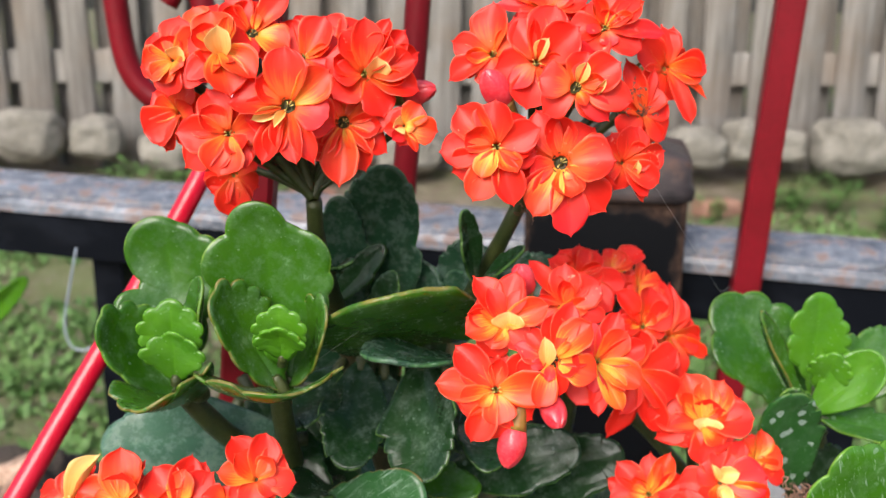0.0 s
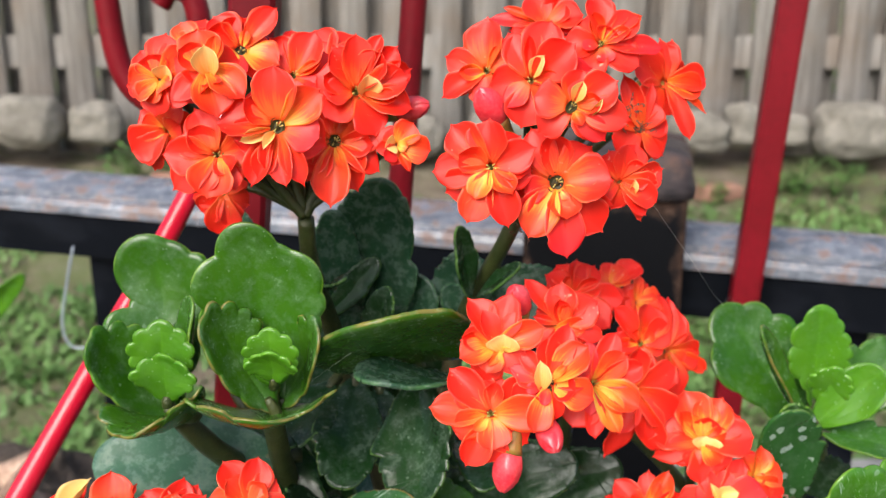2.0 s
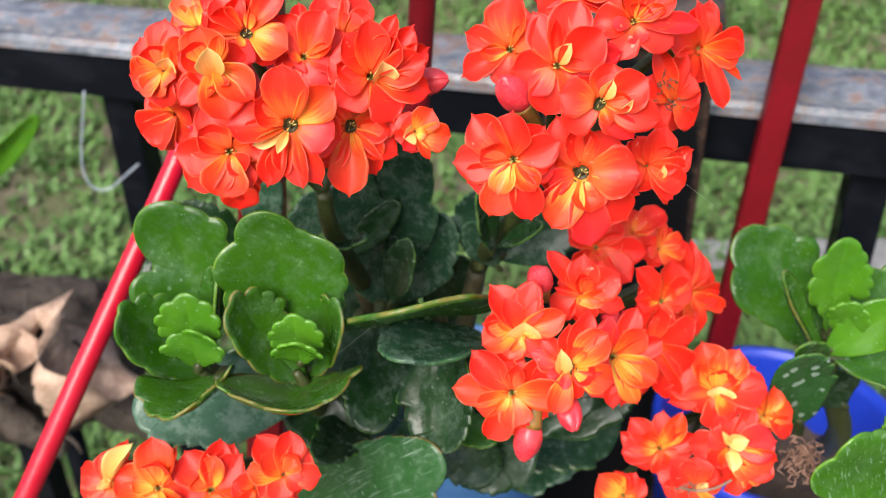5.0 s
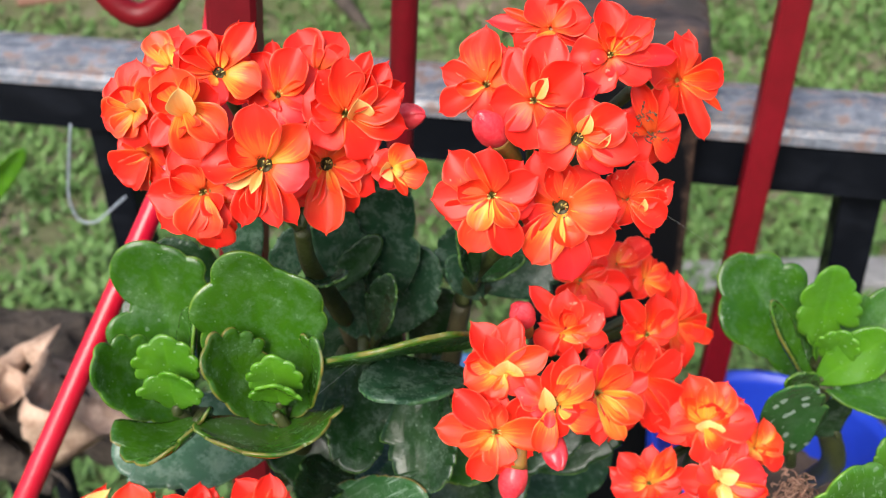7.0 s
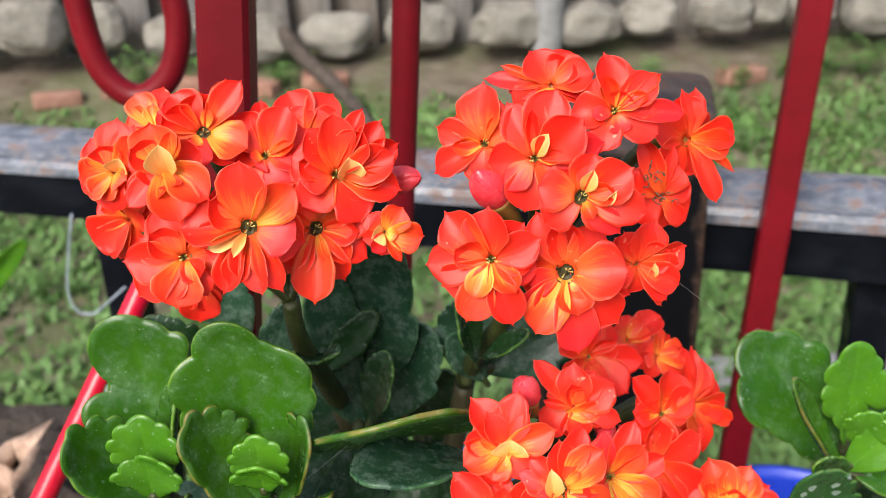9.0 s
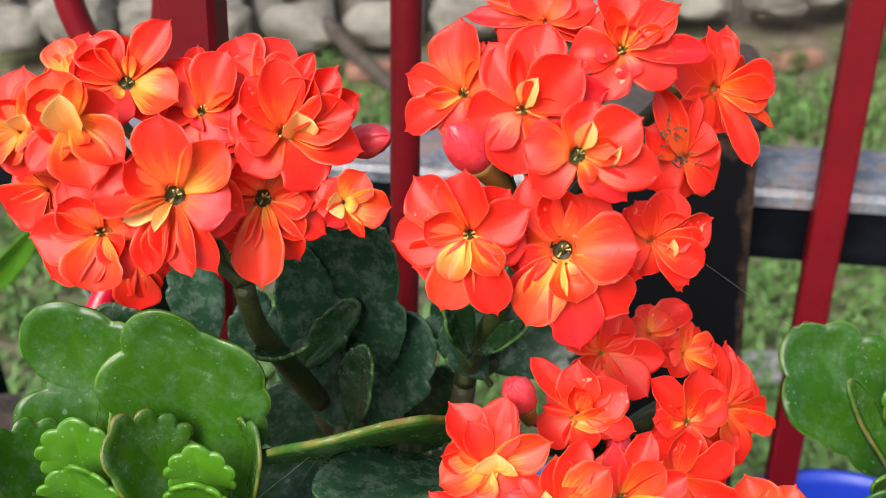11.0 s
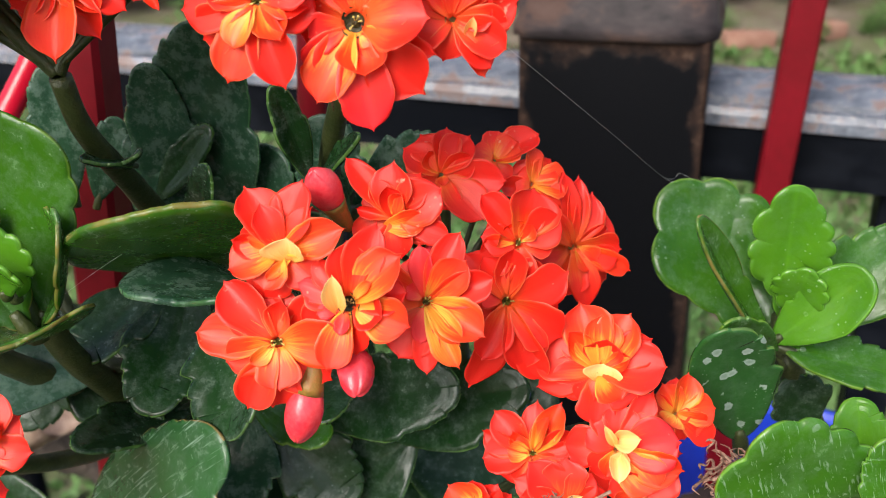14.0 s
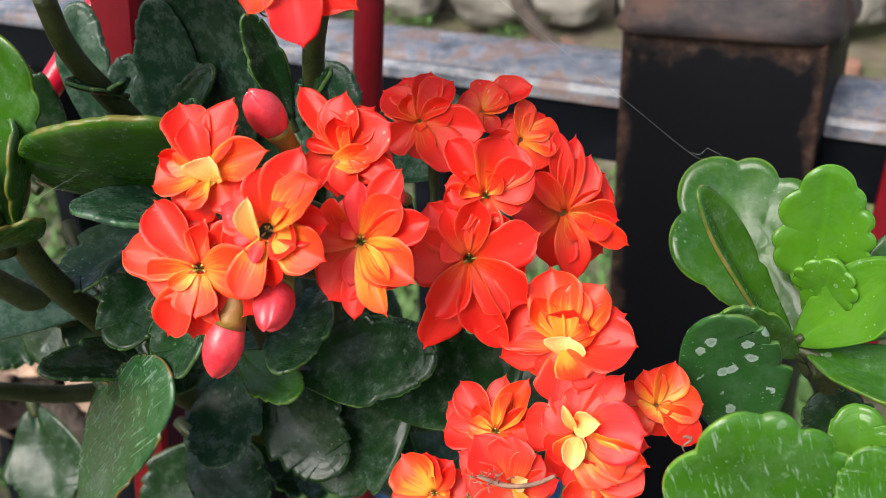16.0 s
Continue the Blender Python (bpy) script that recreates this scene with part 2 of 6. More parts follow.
def wood_material():
    """Weathered grey pickets with grain along them and brown stains."""
    m, n, l, b = material("fence_wood", 0.85, 0.0, 0.3)
    tc = n.new("ShaderNodeTexCoord").outputs["Object"]
    info = n.new("ShaderNodeObjectInfo").outputs["Random"]
    st = n.new("ShaderNodeMapping")
    st.inputs["Scale"].default_value = (60, 60, 4)
    l.new(tc, st.inputs[0])
    off = n.new("ShaderNodeVectorMath")
    l.new(st.outputs[0], off.inputs[0])
    l.new(info, off.inputs[1])
    grain = noise_of(n, l, 1.0, 5, 0.65, off.outputs[0])
    colour = ramp(n, l, grain, [(0.28, (0.09, 0.082, 0.074)), (0.48, (0.225, 0.213, 0.20)), (0.72, (0.37, 0.355, 0.34))])
    stain = noise_of(n, l, 7, 4, 0.6, place_of(n))
    colour = mix(n, l, ramp(n, l, stain, [(0.45, (0.0,)), (0.70, (0.55,))]), colour, (0.21, 0.155, 0.115))
    colour = mix(n, l, calc(n, l, "MULTIPLY", info, 0.35), colour, (0.22, 0.19, 0.16))
    l.new(colour, b.inputs["Base Color"])
    bump(n, l, b, grain, 0.6, 0.004)
    return m


fence_wood = wood_material()


def iron_material(name, worn):
    """Black paint, chipped and rusted where use and rain reach it; the most worn kind has sky sheen painted in."""
    m, n, l, b = material(name, 0.50, 0.0, 0.5 if worn > 0.5 else 0.07)
    where = place_of(n)
    st = n.new("ShaderNodeMapping")
    st.inputs["Scale"].default_value = (34, 90, 90)
    l.new(where, st.inputs[0])
    streak = noise_of(n, l, 1.0, 6, 0.65, st.outputs[0])
    big = noise_of(n, l, 110 if worn > 0.5 else 40, 6, 0.65, where)
    # pale blue-grey stops of the most worn kind imitate reflected sky in the colour
    pale = [(0.30, (0.008, 0.009, 0.012)), (0.40, (0.06, 0.068, 0.085)), (0.52, (0.17, 0.19, 0.23)), (0.66, (0.42, 0.46, 0.52))] if worn > 0.5 else [(0.50, (0.004, 0.005, 0.0075)), (0.70, (0.008, 0.010, 0.015))] if worn < 0.1 else [(0.35, (0.02, 0.018, 0.02)), (0.62, (0.085, 0.068, 0.068))]
    colour = ramp(n, l, calc(n, l, "ADD", calc(n, l, "MULTIPLY", streak, 0.65), calc(n, l, "MULTIPLY", big, 0.35)), pale)
    rust = ramp(n, l, calc(n, l, "ADD", calc(n, l, "MULTIPLY", big, 0.6), calc(n, l, "MULTIPLY", streak, 0.4)), [(0.50, (0.0,)), (0.57, (0.8,))])
    colour = mix(n, l, calc(n, l, "MULTIPLY", rust, 0.95 * worn), colour, (0.15, 0.072, 0.042))
    l.new(colour, b.inputs["Base Color"])
    l.new(calc(n, l, "ADD", calc(n, l, "MULTIPLY", rust, 0.45), 0.22 if worn > 0.5 else 0.34), b.inputs["Roughness"])
    bump(n, l, b, big, 0.5, 0.0012)
    return m


iron_black, iron_worn_sheen, iron_rusty = iron_material("iron_black", 0.0), iron_material("iron_worn_sheen", 1.0), iron_material("iron_rusty", 0.9 / 2)


def post_material():
    """Black paint on a square post, rusted through along its corners and under the cap."""
    m, n, l, b = material("post_paint", 0.5, 0.0, 0.07)
    sep = n.new("ShaderNodeSeparateXYZ")
    l.new(n.new("ShaderNodeTexCoord").outputs["Object"], sep.inputs[0])
    ax = calc(n, l, "SUBTRACT", 0.0332, calc(n, l, "ABSOLUTE", sep.outputs[0]))
    ay = calc(n, l, "SUBTRACT", 0.0332, calc(n, l, "ABSOLUTE", sep.outputs[1]))
    corner = calc(n, l, "MAXIMUM", ax, ay)
    below = calc(n, l, "SUBTRACT", 0.5235, sep.outputs[2])
    near = calc(n, l, "MINIMUM", calc(n, l, "MULTIPLY", corner, 1.7), calc(n, l, "MULTIPLY", below, 0.8))
    where = place_of(n)
    rough_edge = calc(n, l, "SUBTRACT", noise_of(n, l, 70, 6, 0.65, where), 0.5)
    peel = ramp(n, l, calc(n, l, "ADD", near, calc(n, l, "MULTIPLY", rough_edge, 0.030)), [(0.0, (1.0,)), (0.0025, (1.0,)), (0.0065, (0.0,))])
    speck = noise_of(n, l, 260, 5, 0.7, where)
    rust = ramp(n, l, speck, [(0.3, (0.014, 0.010, 0.009)), (0.55, (0.045, 0.026, 0.019)), (0.75, (0.12, 0.080, 0.058))])
    l.new(mix(n, l, peel, (0.0035, 0.0038, 0.005), rust), b.inputs["Base Color"])
    l.new(calc(n, l, "ADD", calc(n, l, "MULTIPLY", peel, 0.35), 0.45), b.inputs["Roughness"])
    bump(n, l, b, calc(n, l, "ADD", calc(n, l, "MULTIPLY", peel, -0.6), calc(n, l, "MULTIPLY", speck, 0.3)), 0.6, 0.0008)
    return m


post_paint = post_material()


def ground_material():
    m, n, l, b = material("ground_soil", 0.95, 0.0, 0.2)
    where = place_of(n)
    big, mid, small = noise_of(n, l, 3.5, 5, 0.6, where), noise_of(n, l, 16, 5, 0.65, where), noise_of(n, l, 110, 4, 0.65, where)
    colour = ramp(n, l, mid, [(0.32, (0.09, 0.068, 0.05)), (0.55, (0.21, 0.175, 0.135)), (0.78, (0.32, 0.275, 0.23))])
    moss = ramp(n, l, calc(n, l, "ADD", calc(n, l, "MULTIPLY", big, 0.6), calc(n, l, "MULTIPLY", small, 0.4)), [(0.44, (0.0,)), (0.56, (0.8,))])
    colour = mix(n, l, moss, colour, (0.085, 0.15, 0.035))
    l.new(mix(n, l, calc(n, l, "MULTIPLY", small, 0.5), colour, (0.16, 0.12, 0.09)), b.inputs["Base Color"])
    bump(n, l, b, calc(n, l, "ADD", mid, small), 0.8, 0.012)
    return m


ground_soil = ground_material()
grass_green = mottled("grass_green", (0.053, 0.132, 0.026), (0.130, 0.235, 0.062), 6, 0.6, 0.001)

# ---- builders ----
AT = {}


def bm_object(name, bm, mat, smooth=True):
    me = bpy.data.meshes.new(name)
    bm.to_mesh(me)
    bm.free()
    if smooth:
        me.shade_smooth()
    me.materials.append(mat)
    return me


def thing(name, at, label, category, group="", kind=""):
    ob = new(name)
    ob.empty_display_size = 0.01
    ob.matrix_basis = Matrix.Translation(at)
    AT[ob] = Matrix.Translation(at)
    return tagged(ob, label, category, group, kind)


def part(name, bm, mat, parent, label="", at=None, smooth=True):
    """Links a bmesh, or a mesh that other parts share, as one part of a thing; at: its pose in the world."""
    me = bm if isinstance(bm, bpy.types.Mesh) else bm_object(name, bm, mat, smooth)
    ob = new(name, me)
    at = at if at is not None else Matrix.Identity(4)
    ob.parent = parent
    ob.matrix_basis = AT[parent].inverted() @ at
    AT[ob] = at
    return tagged(ob, label)


def solid(name, bm, mat, label, category, group="", kind="", smooth=True):
    ob = new(name, bm_object(name, bm, mat, smooth))
    AT[ob] = Matrix.Identity(4)
    return tagged(ob, label, category, group, kind)


def frame_of(at, normal, up=(0, 0, 1)):
    """A pose at a place whose z runs along normal and whose y leans to up."""
    z = Vector(normal).normalized()
    y = Vector(up) - z * z.dot(Vector(up))
    if y.length < 1e-4:
        y = Vector((0, 1, 0)) - z * z.y
    y.normalize()
    m = Matrix((y.cross(z), y, z)).transposed().to_4x4()
    m.translation = at
    return m


def curve_points(points, count):
    """A smooth way through the points."""
    p = [Vector(q) for q in points]
    if len(p) == 2:
        return [p[0].lerp(p[1], i / count) for i in range(count + 1)]
    p = [2 * p[0] - p[1]] + p + [2 * p[-1] - p[-2]]
    out = []
    spans = len(p) - 3
    for i in range(count + 1):
        s = min(i / count * spans, spans - 1e-6)
        k, f = int(s), s - int(s)
        a, b, c, d = p[k : k + 4]
        out.append(0.5 * (2 * b + (c - a) * f + (2 * a - 5 * b + 4 * c - d) * f * f + (3 * b - a - 3 * c + d) * f**3))
    return out


def tube(bm, points, radii, sides=10, count=16, wobble=0.0, closed=True):
    """A round rod along a way, its radius running through radii; also as (wide, deep) pairs for a flat bar."""
    way = curve_points(points, count)
    side = None
    rings = []
    for i, q in enumerate(way):
        ahead = (way[min(i + 1, count)] - way[max(i - 1, 0)]).normalized()
        if side is None:
            side = ahead.cross(Vector((0, 1, 0.1)))
        side = (side - ahead * side.dot(ahead)).normalized()
        other = ahead.cross(side)
        s = i / count * (len(radii) - 1)
        k = min(int(s), len(radii) - 2)
        r = radii[k] + (radii[k + 1] - radii[k]) * (s - k)
        ring = []
        for j in range(sides):
            a = math.tau * j / sides
            g = r * (1 + wobble * noise.noise(Vector((q.x * 160 + j, q.y * 160, q.z * 160))))
            ring.append(bm.verts.new(q + side * (g * math.cos(a)) + other * (g * math.sin(a))))
        rings.append(ring)
    for a, b in zip(rings, rings[1:]):
        for j in range(sides):
            bm.faces.new((a[j], a[(j + 1) % sides], b[(j + 1) % sides], b[j]))
    if closed:
        bm.faces.new(rings[0][::-1])
        bm.faces.new(rings[-1])
    return bm


def rod(points, radii, sides=10, count=16, wobble=0.0):
    return tube(bmesh.new(), points, radii, sides, count, wobble)


def prism(bm, outline, a, b, across, up):
    """An outline of (across, up) pairs drawn out from a to b."""
    a, b, across, up = Vector(a), Vector(b), Vector(across).normalized(), Vector(up).normalized()
    ends = [[bm.verts.new(e + across * x + up * y) for x, y in outline] for e in (a, b)]
    k = len(outline)
    for j in range(k):
        bm.faces.new((ends[0][j], ends[0][(j + 1) % k], ends[1][(j + 1) % k], ends[1][j]))
    bm.faces.new(ends[0][::-1])
    bm.faces.new(ends[1])
    bmesh.ops.recalc_face_normals(bm, faces=bm.faces)
    return bm


def box(lo, hi, bevel=0.0, segments=2):
    bm = bmesh.new()
    bmesh.ops.create_cube(bm, size=1.0)
    for v in bm.verts:
        v.co = Vector([lo[i] + (v.co[i] + 0.5) * (hi[i] - lo[i]) for i in range(3)])
    if bevel:
        bmesh.ops.bevel(bm, geom=bm.edges[:], offset=bevel, segments=segments, affect="EDGES", profile=0.6)
    return bm


def lathe(bm, profile, m, sides=12):
    """Turns (radius, height) pairs about the z of the pose m."""
    rings = [[bm.verts.new(m @ Vector((r * math.cos(math.tau * j / sides), r * math.sin(math.tau * j / sides), h))) for j in range(sides)] for r, h in profile]
    for a, b in zip(rings, rings[1:]):
        for j in range(sides):
            bm.faces.new((a[j], a[(j + 1) % sides], b[(j + 1) % sides], b[j]))
    return bm


def shell(rows, thick, uv_rows=True):
    """A closed thin body from a grid of (place, normal), thinner at its rim, with u and v laid over it."""
    bm = bmesh.new()
    layer = bm.loops.layers.uv.new("UVMap")
    nv, nu = len(rows), len(rows[0])
    up, down = [], []
    for i, row in enumerate(rows):
        a, b = [], []
        for j, (q, nrm) in enumerate(row):
            u = abs(2 * j / (nu - 1) - 1)
            t = thick * (1 - 0.75 * u**4) * (0.35 if i == nv - 1 else 1)
            a.append(bm.verts.new(q + nrm * (t / 2)))
            b.append(bm.verts.new(q - nrm * (t / 2)))
        up.append(a), down.append(b)

    def quad(vs, uvs):
        f = bm.faces.new(vs)
        for loop, c in zip(f.loops, uvs):
            loop[layer].uv = c

    def st(i, j):
        return (j / (nu - 1), i / (nv - 1))

    for i in range(nv - 1):
        for j in range(nu - 1):
            c = (st(i, j), st(i, j + 1), st(i + 1, j + 1), st(i + 1, j))
            quad((up[i][j], up[i][j + 1], up[i + 1][j + 1], up[i + 1][j]), c)
            quad((down[i][j], down[i + 1][j], down[i + 1][j + 1], down[i][j + 1]), (c[0], c[3], c[2], c[1]))
    for i in range(nv - 1):
        quad((up[i][0], up[i + 1][0], down[i + 1][0], down[i][0]), (st(i, 0), st(i + 1, 0), st(i + 1, 0), st(i, 0)))
        k = nu - 1
        quad((up[i][k], down[i][k], down[i + 1][k], up[i + 1][k]), (st(i, k), st(i, k), st(i + 1, k), st(i + 1, k)))
    for j in range(nu - 1):
        quad((up[0][j], down[0][j], down[0][j + 1], up[0][j + 1]), (st(0, j), st(0, j), st(0, j + 1), st(0, j + 1)))
        i = nv - 1
        quad((up[i][j], up[i][j + 1], down[i][j + 1], down[i][j]), (st(i, j), st(i, j + 1), st(i, j + 1), st(i, j)))
    return bm


def grid_normals(grid):
    nv, nu = len(grid), len(grid[0])
    rows = []
    for i in range(nv):
        row = []
        for j in range(nu):
            a = grid[min(i + 1, nv - 1)][j] - grid[max(i - 1, 0)][j]
            b = grid[i][min(j + 1, nu - 1)] - grid[i][max(j - 1, 0)]
            n = b.cross(a)
            row.append((grid[i][j], n.normalized() if n.length > 1e-12 else Vector((0, 0, 1))))
        rows.append(row)
    return rows


# ---- flowers ----
def petal_mesh(seed, point, mat, cup=0.30, curl=0.12, belly=0.0):
    """A petal one unit long and one wide that lies along y, hollow above, round with a small cusp at its tip."""
    rng = random.Random(seed)
    nu, nv = 13, 18
    ph, lean, crease = rng.uniform(0, 6), rng.uniform(-0.06, 0.06), rng.uniform(0.0, 0.035)
    full = rng.uniform(0.54, 0.65)
    end = 0.97 - 0.03 * point
    fold = rng.choice((-1, 1)) * rng.uniform(0.0, 0.16)
    bite, bite_at = rng.uniform(0.0, 0.08), rng.uniform(0.55, 0.85)
    grid = []
    for i in range(nv):
        v = 1 - (1 - i / (nv - 1)) ** 1.8
        w = 0.24 + 0.76 * math.sin(math.pi / 2 * min(1, v / full)) ** 1.05
        if v > full:
            w *= max(0.0, 1 - ((v - full) / (end - full)) ** 2.1) ** (0.50 + 0.13 * point) if v < end else 0.0
        w = 0.5 * max(w, (0.05 + 0.09 * point) * min(1.0, (1 - v) / (0.03 + 0.03 * point)), 0.02)
        row = []
        for j in range(nu):
            u = 2 * j / (nu - 1) - 1
            x = u * w * (1 + 0.045 * math.sin(9 * v + ph + (2 if u > 0 else 0)) + 0.02 * math.sin(23 * v + 2 * ph + u) - (bite if u * fold > 0 else 0) * math.exp(-(((v - bite_at) / 0.06) ** 2))) + lean * v * v
            ripple = (0.020 * math.sin(4 * v + ph + 2.4 * u) + 0.012 * math.sin(9 * u + 5 * v + ph) * abs(u) + 0.030 * math.sin(12 * v + 2 * ph + (1.5 if u > 0 else 0)) * u ** 4 + 0.022 * math.sin(3.2 * u + ph) * v) * v
            bowl = 0.90 * cup * w * abs(u) ** 1.8 + fold * w * u * v
            z = bowl - belly * math.sin(math.pi * v) - curl * v * v + 0.07 * math.sin(math.pi * v) + ripple - crease * math.exp(-((u / 0.20) ** 2)) * v * (1.1 - v)
            row.append(Vector((x, v - 0.02 * u * u, z)))
        grid.append(row)
    return bm_object("petal", shell(grid_normals(grid), 0.018), mat)


PETALS = {
    "r": [petal_mesh(11 + i, (0.1, 0.6, 0.3, 0.9)[i % 4], petal_red, 0.20 + 0.16 * (i % 3), -0.10 + 0.07 * (i % 4)) for i in range(12)],
    "p": [petal_mesh(31 + i, 0.2 + 0.3 * (i % 3), petal_pink, 0.16 + 0.14 * (i % 2), -0.04 + 0.06 * (i % 3)) for i in range(6)],
    "o": [petal_mesh(71 + i, (0.2, 0.7, 0.4)[i % 3], petal_orange, 0.28 + 0.16 * (i % 3), -0.12 + 0.06 * (i % 3)) for i in range(8)],
    "R": [petal_mesh(91 + i, 0.2 + 0.3 * (i % 2), petal_red, 0.75, -0.10, 0.20) for i in range(5)],
    "O": [petal_mesh(96 + i, 0.2 + 0.3 * (i % 2), petal_orange, 0.80, -0.10, 0.22) for i in range(5)],
    "y": [petal_mesh(51 + i, 0.2 + 0.2 * (i % 2), petal_yellow, 0.50, -0.10) for i in range(4)],
    "c": [petal_mesh(61 + i, 0.4, petal_cream, 1.05, -0.22) for i in range(4)],
}


def calyx_mesh(seed):
    """The tube and green sepals behind a flower, and its throat; one unit is the flower's radius."""
    bm = bmesh.new()
    lathe(bm, [(0.05, -1.05), (0.14, -0.95), (0.20, -0.70), (0.16, -0.30), (0.13, -0.04), (0.06, -0.07), (0.0, -0.07)], Matrix.Identity(4), 10)
    rng = random.Random(seed)
    for k in range(4):
        a = math.tau * k / 4 + rng.uniform(-0.2, 0.2)
        d = Vector((math.cos(a), math.sin(a), 0))
        s = Vector((-math.sin(a), math.cos(a), 0))
        pts = [d * 0.14 + Vector((0, 0, -1.0)), d * 0.26 + s * 0.09 + Vector((0, 0, -0.75)), d * 0.36 + Vector((0, 0, -0.40)), d * 0.26 - s * 0.09 + Vector((0, 0, -0.75))]
        bm.faces.new([bm.verts.new(q) for q in pts])
    return bm_object("calyx", bm, calyx_green)


def centre_mesh(mat):
    bm = bmesh.new()
    lathe(bm, [(0.17, 0.060), (0.13, 0.020), (0.08, -0.03), (0.05, -0.02), (0.035, 0.03), (0.0, 0.04)], Matrix.Identity(4), 10)
    return bm_object("throat", bm, mat)


def stamen_mesh(seed):
    rng = random.Random(seed)
    bm = bmesh.new()
    for k in range(3 + seed % 3):
        a, r, h = rng.uniform(0, 6.28), rng.uniform(0.02, 0.10), rng.uniform(0.05, 0.12)
        top = Vector((r * math.cos(a), r * math.sin(a), h))
        tube(bm, [top * 0.4, top], [0.009, 0.008], 5, 3)
        bmesh.ops.create_icosphere(bm, subdivisions=1, radius=0.016, matrix=Matrix.Translation(top))
    return bm_object("pistil", bm, stamen_pale)


CALYX, THROAT, STAMENS = [calyx_mesh(s) for s in (1, 2)], [centre_mesh(throat), centre_mesh(throat_dark)], [stamen_mesh(s) for s in (1, 2, 3)]


def bloom(plant, at, normal, r, eye, root, petals):
    """One bloom. petals: kind, tip, width and, where it does not start at the middle, base, in radii; x to its side, y up, z along normal. eye: 1 a throat, 2 a wide dark one."""
    rng = random.Random(round(at[0] * 1e5) + round(at[2] * 1e5) * 7)
    m = frame_of(at, normal) @ Matrix.Diagonal((r, r, r, 1))
    head = part("flower", rng.choice(CALYX), None, plant, at=m)
    way = Vector(normal).normalized()
    back = Vector(at) - way * r
    mid = back.lerp(Vector(root), 0.45) - way * (r * 0.25)
    part("flower_stalk", rod([back, mid, root], [r * 0.15, r * 0.10, r * 0.11], 7, 8), stem_green, plant)
    start = (0.05, 0.07, 0.12)[eye]
    turned = rng.uniform(0, 6.28)
    # a lower whorl, mostly covered
    under = []
    for k in range(5):
        a, far = turned + k * math.tau / 5 + rng.uniform(-0.25, 0.25), rng.uniform(0.68, 0.88)
        under.append(("r", far * math.cos(a), far * math.sin(a), rng.uniform(-0.16, -0.06), rng.uniform(0.55, 0.72), 0, 0, -0.06))
    for kind, x, y, z, wide, *foot in under + petals:
        inset = 0.05 if foot else start
        foot = Vector(foot or (0, 0, 0.03))
        along = Vector((x, y, z)) - foot
        foot = foot + Vector((along.x, along.y, 0.3 * along.z)) * (inset / max(along.length, 0.2))
        along = Vector((x, y, z)) - foot
        face = Vector((0, 0, 1)) - along.normalized() * along.normalized().z
        face = face.normalized() if face.length > 0.05 else Vector((-along.x, -along.y, 0.01)).normalized()
        side = along.normalized().cross(face)
        tilt = rng.uniform(-0.32, 0.32)
        side, face = side * math.cos(tilt) + face * math.sin(tilt), face * math.cos(tilt) - side * math.sin(tilt)
        deep = 0.5 * (along.length + wide)
        turn = Matrix((side * wide * 1.08, along, face * deep)).transposed().to_4x4()
        turn.translation = foot
        inner = kind.upper() if kind in "ro" and along.length < 0.74 and z > 0.12 else kind
        part("petal", rng.choice(PETALS[inner]), None, head, at=m @ turn)
    if eye:
        k = rng.uniform(0.95, 1.15) if eye > 1 else 0.28
        part("throat", THROAT[eye - 1], None, head, at=m @ Matrix.Rotation(turned, 4, "Z") @ Matrix.Diagonal((k, k * rng.uniform(0.6, 0.9), 1, 1)))
        part("pistil", rng.choice(STAMENS), None, head, at=m)
    return head


def bud(plant, at, normal, r, root):
    """A closed pink bud on its green calyx and stalk."""
    m = frame_of(at, normal)
    bm = bmesh.new()
    lathe(bm, [(0.0, -1.5 * r), (0.55 * r, -1.35 * r), (0.86 * r, -0.8 * r), (0.98 * r, -0.2 * r), (0.96 * r, 0.3 * r), (0.86 * r, 0.75 * r), (0.66 * r, 1.15 * r), (0.40 * r, 1.45 * r), (0.16 * r, 1.62 * r), (0.0, 1.64 * r)], m, 60)
    back_of = m.inverted()
    for v in bm.verts:
        q = back_of @ v.co
        turn = (math.atan2(q.y, q.x) / math.tau * 4 + 0.22 * q.z / r) % 1.0
        k = 0.95 + 0.13 * (turn if turn < 0.9 else (1 - turn) * 9)
        v.co = m @ Vector((q.x * k, q.y * k, q.z + 0.10 * r * turn * max(0.0, q.z / r)))
    b = part("bud", bm, bud_pink, plant, "closed pink bud")
    back = Vector(at) - Vector(normal).normalized() * (1.1 * r)
    cup = bmesh.new()
    lathe(cup, [(0.18 * r, -4.2 * r), (0.46 * r, -3.7 * r), (0.60 * r, -2.2 * r), (0.74 * r, -1.4 * r), (0.84 * r, -0.95 * r), (0.66 * r, -1.1 * r)], m, 12)
    part("calyx", cup, calyx_green, b)
    part("flower_stalk", rod([Vector(at) - Vector(normal).normalized() * (4.0 * r), back.lerp(Vector(root), 0.6), root], [r * 0.25, r * 0.22, r * 0.28], 7, 8), stem_green, plant)


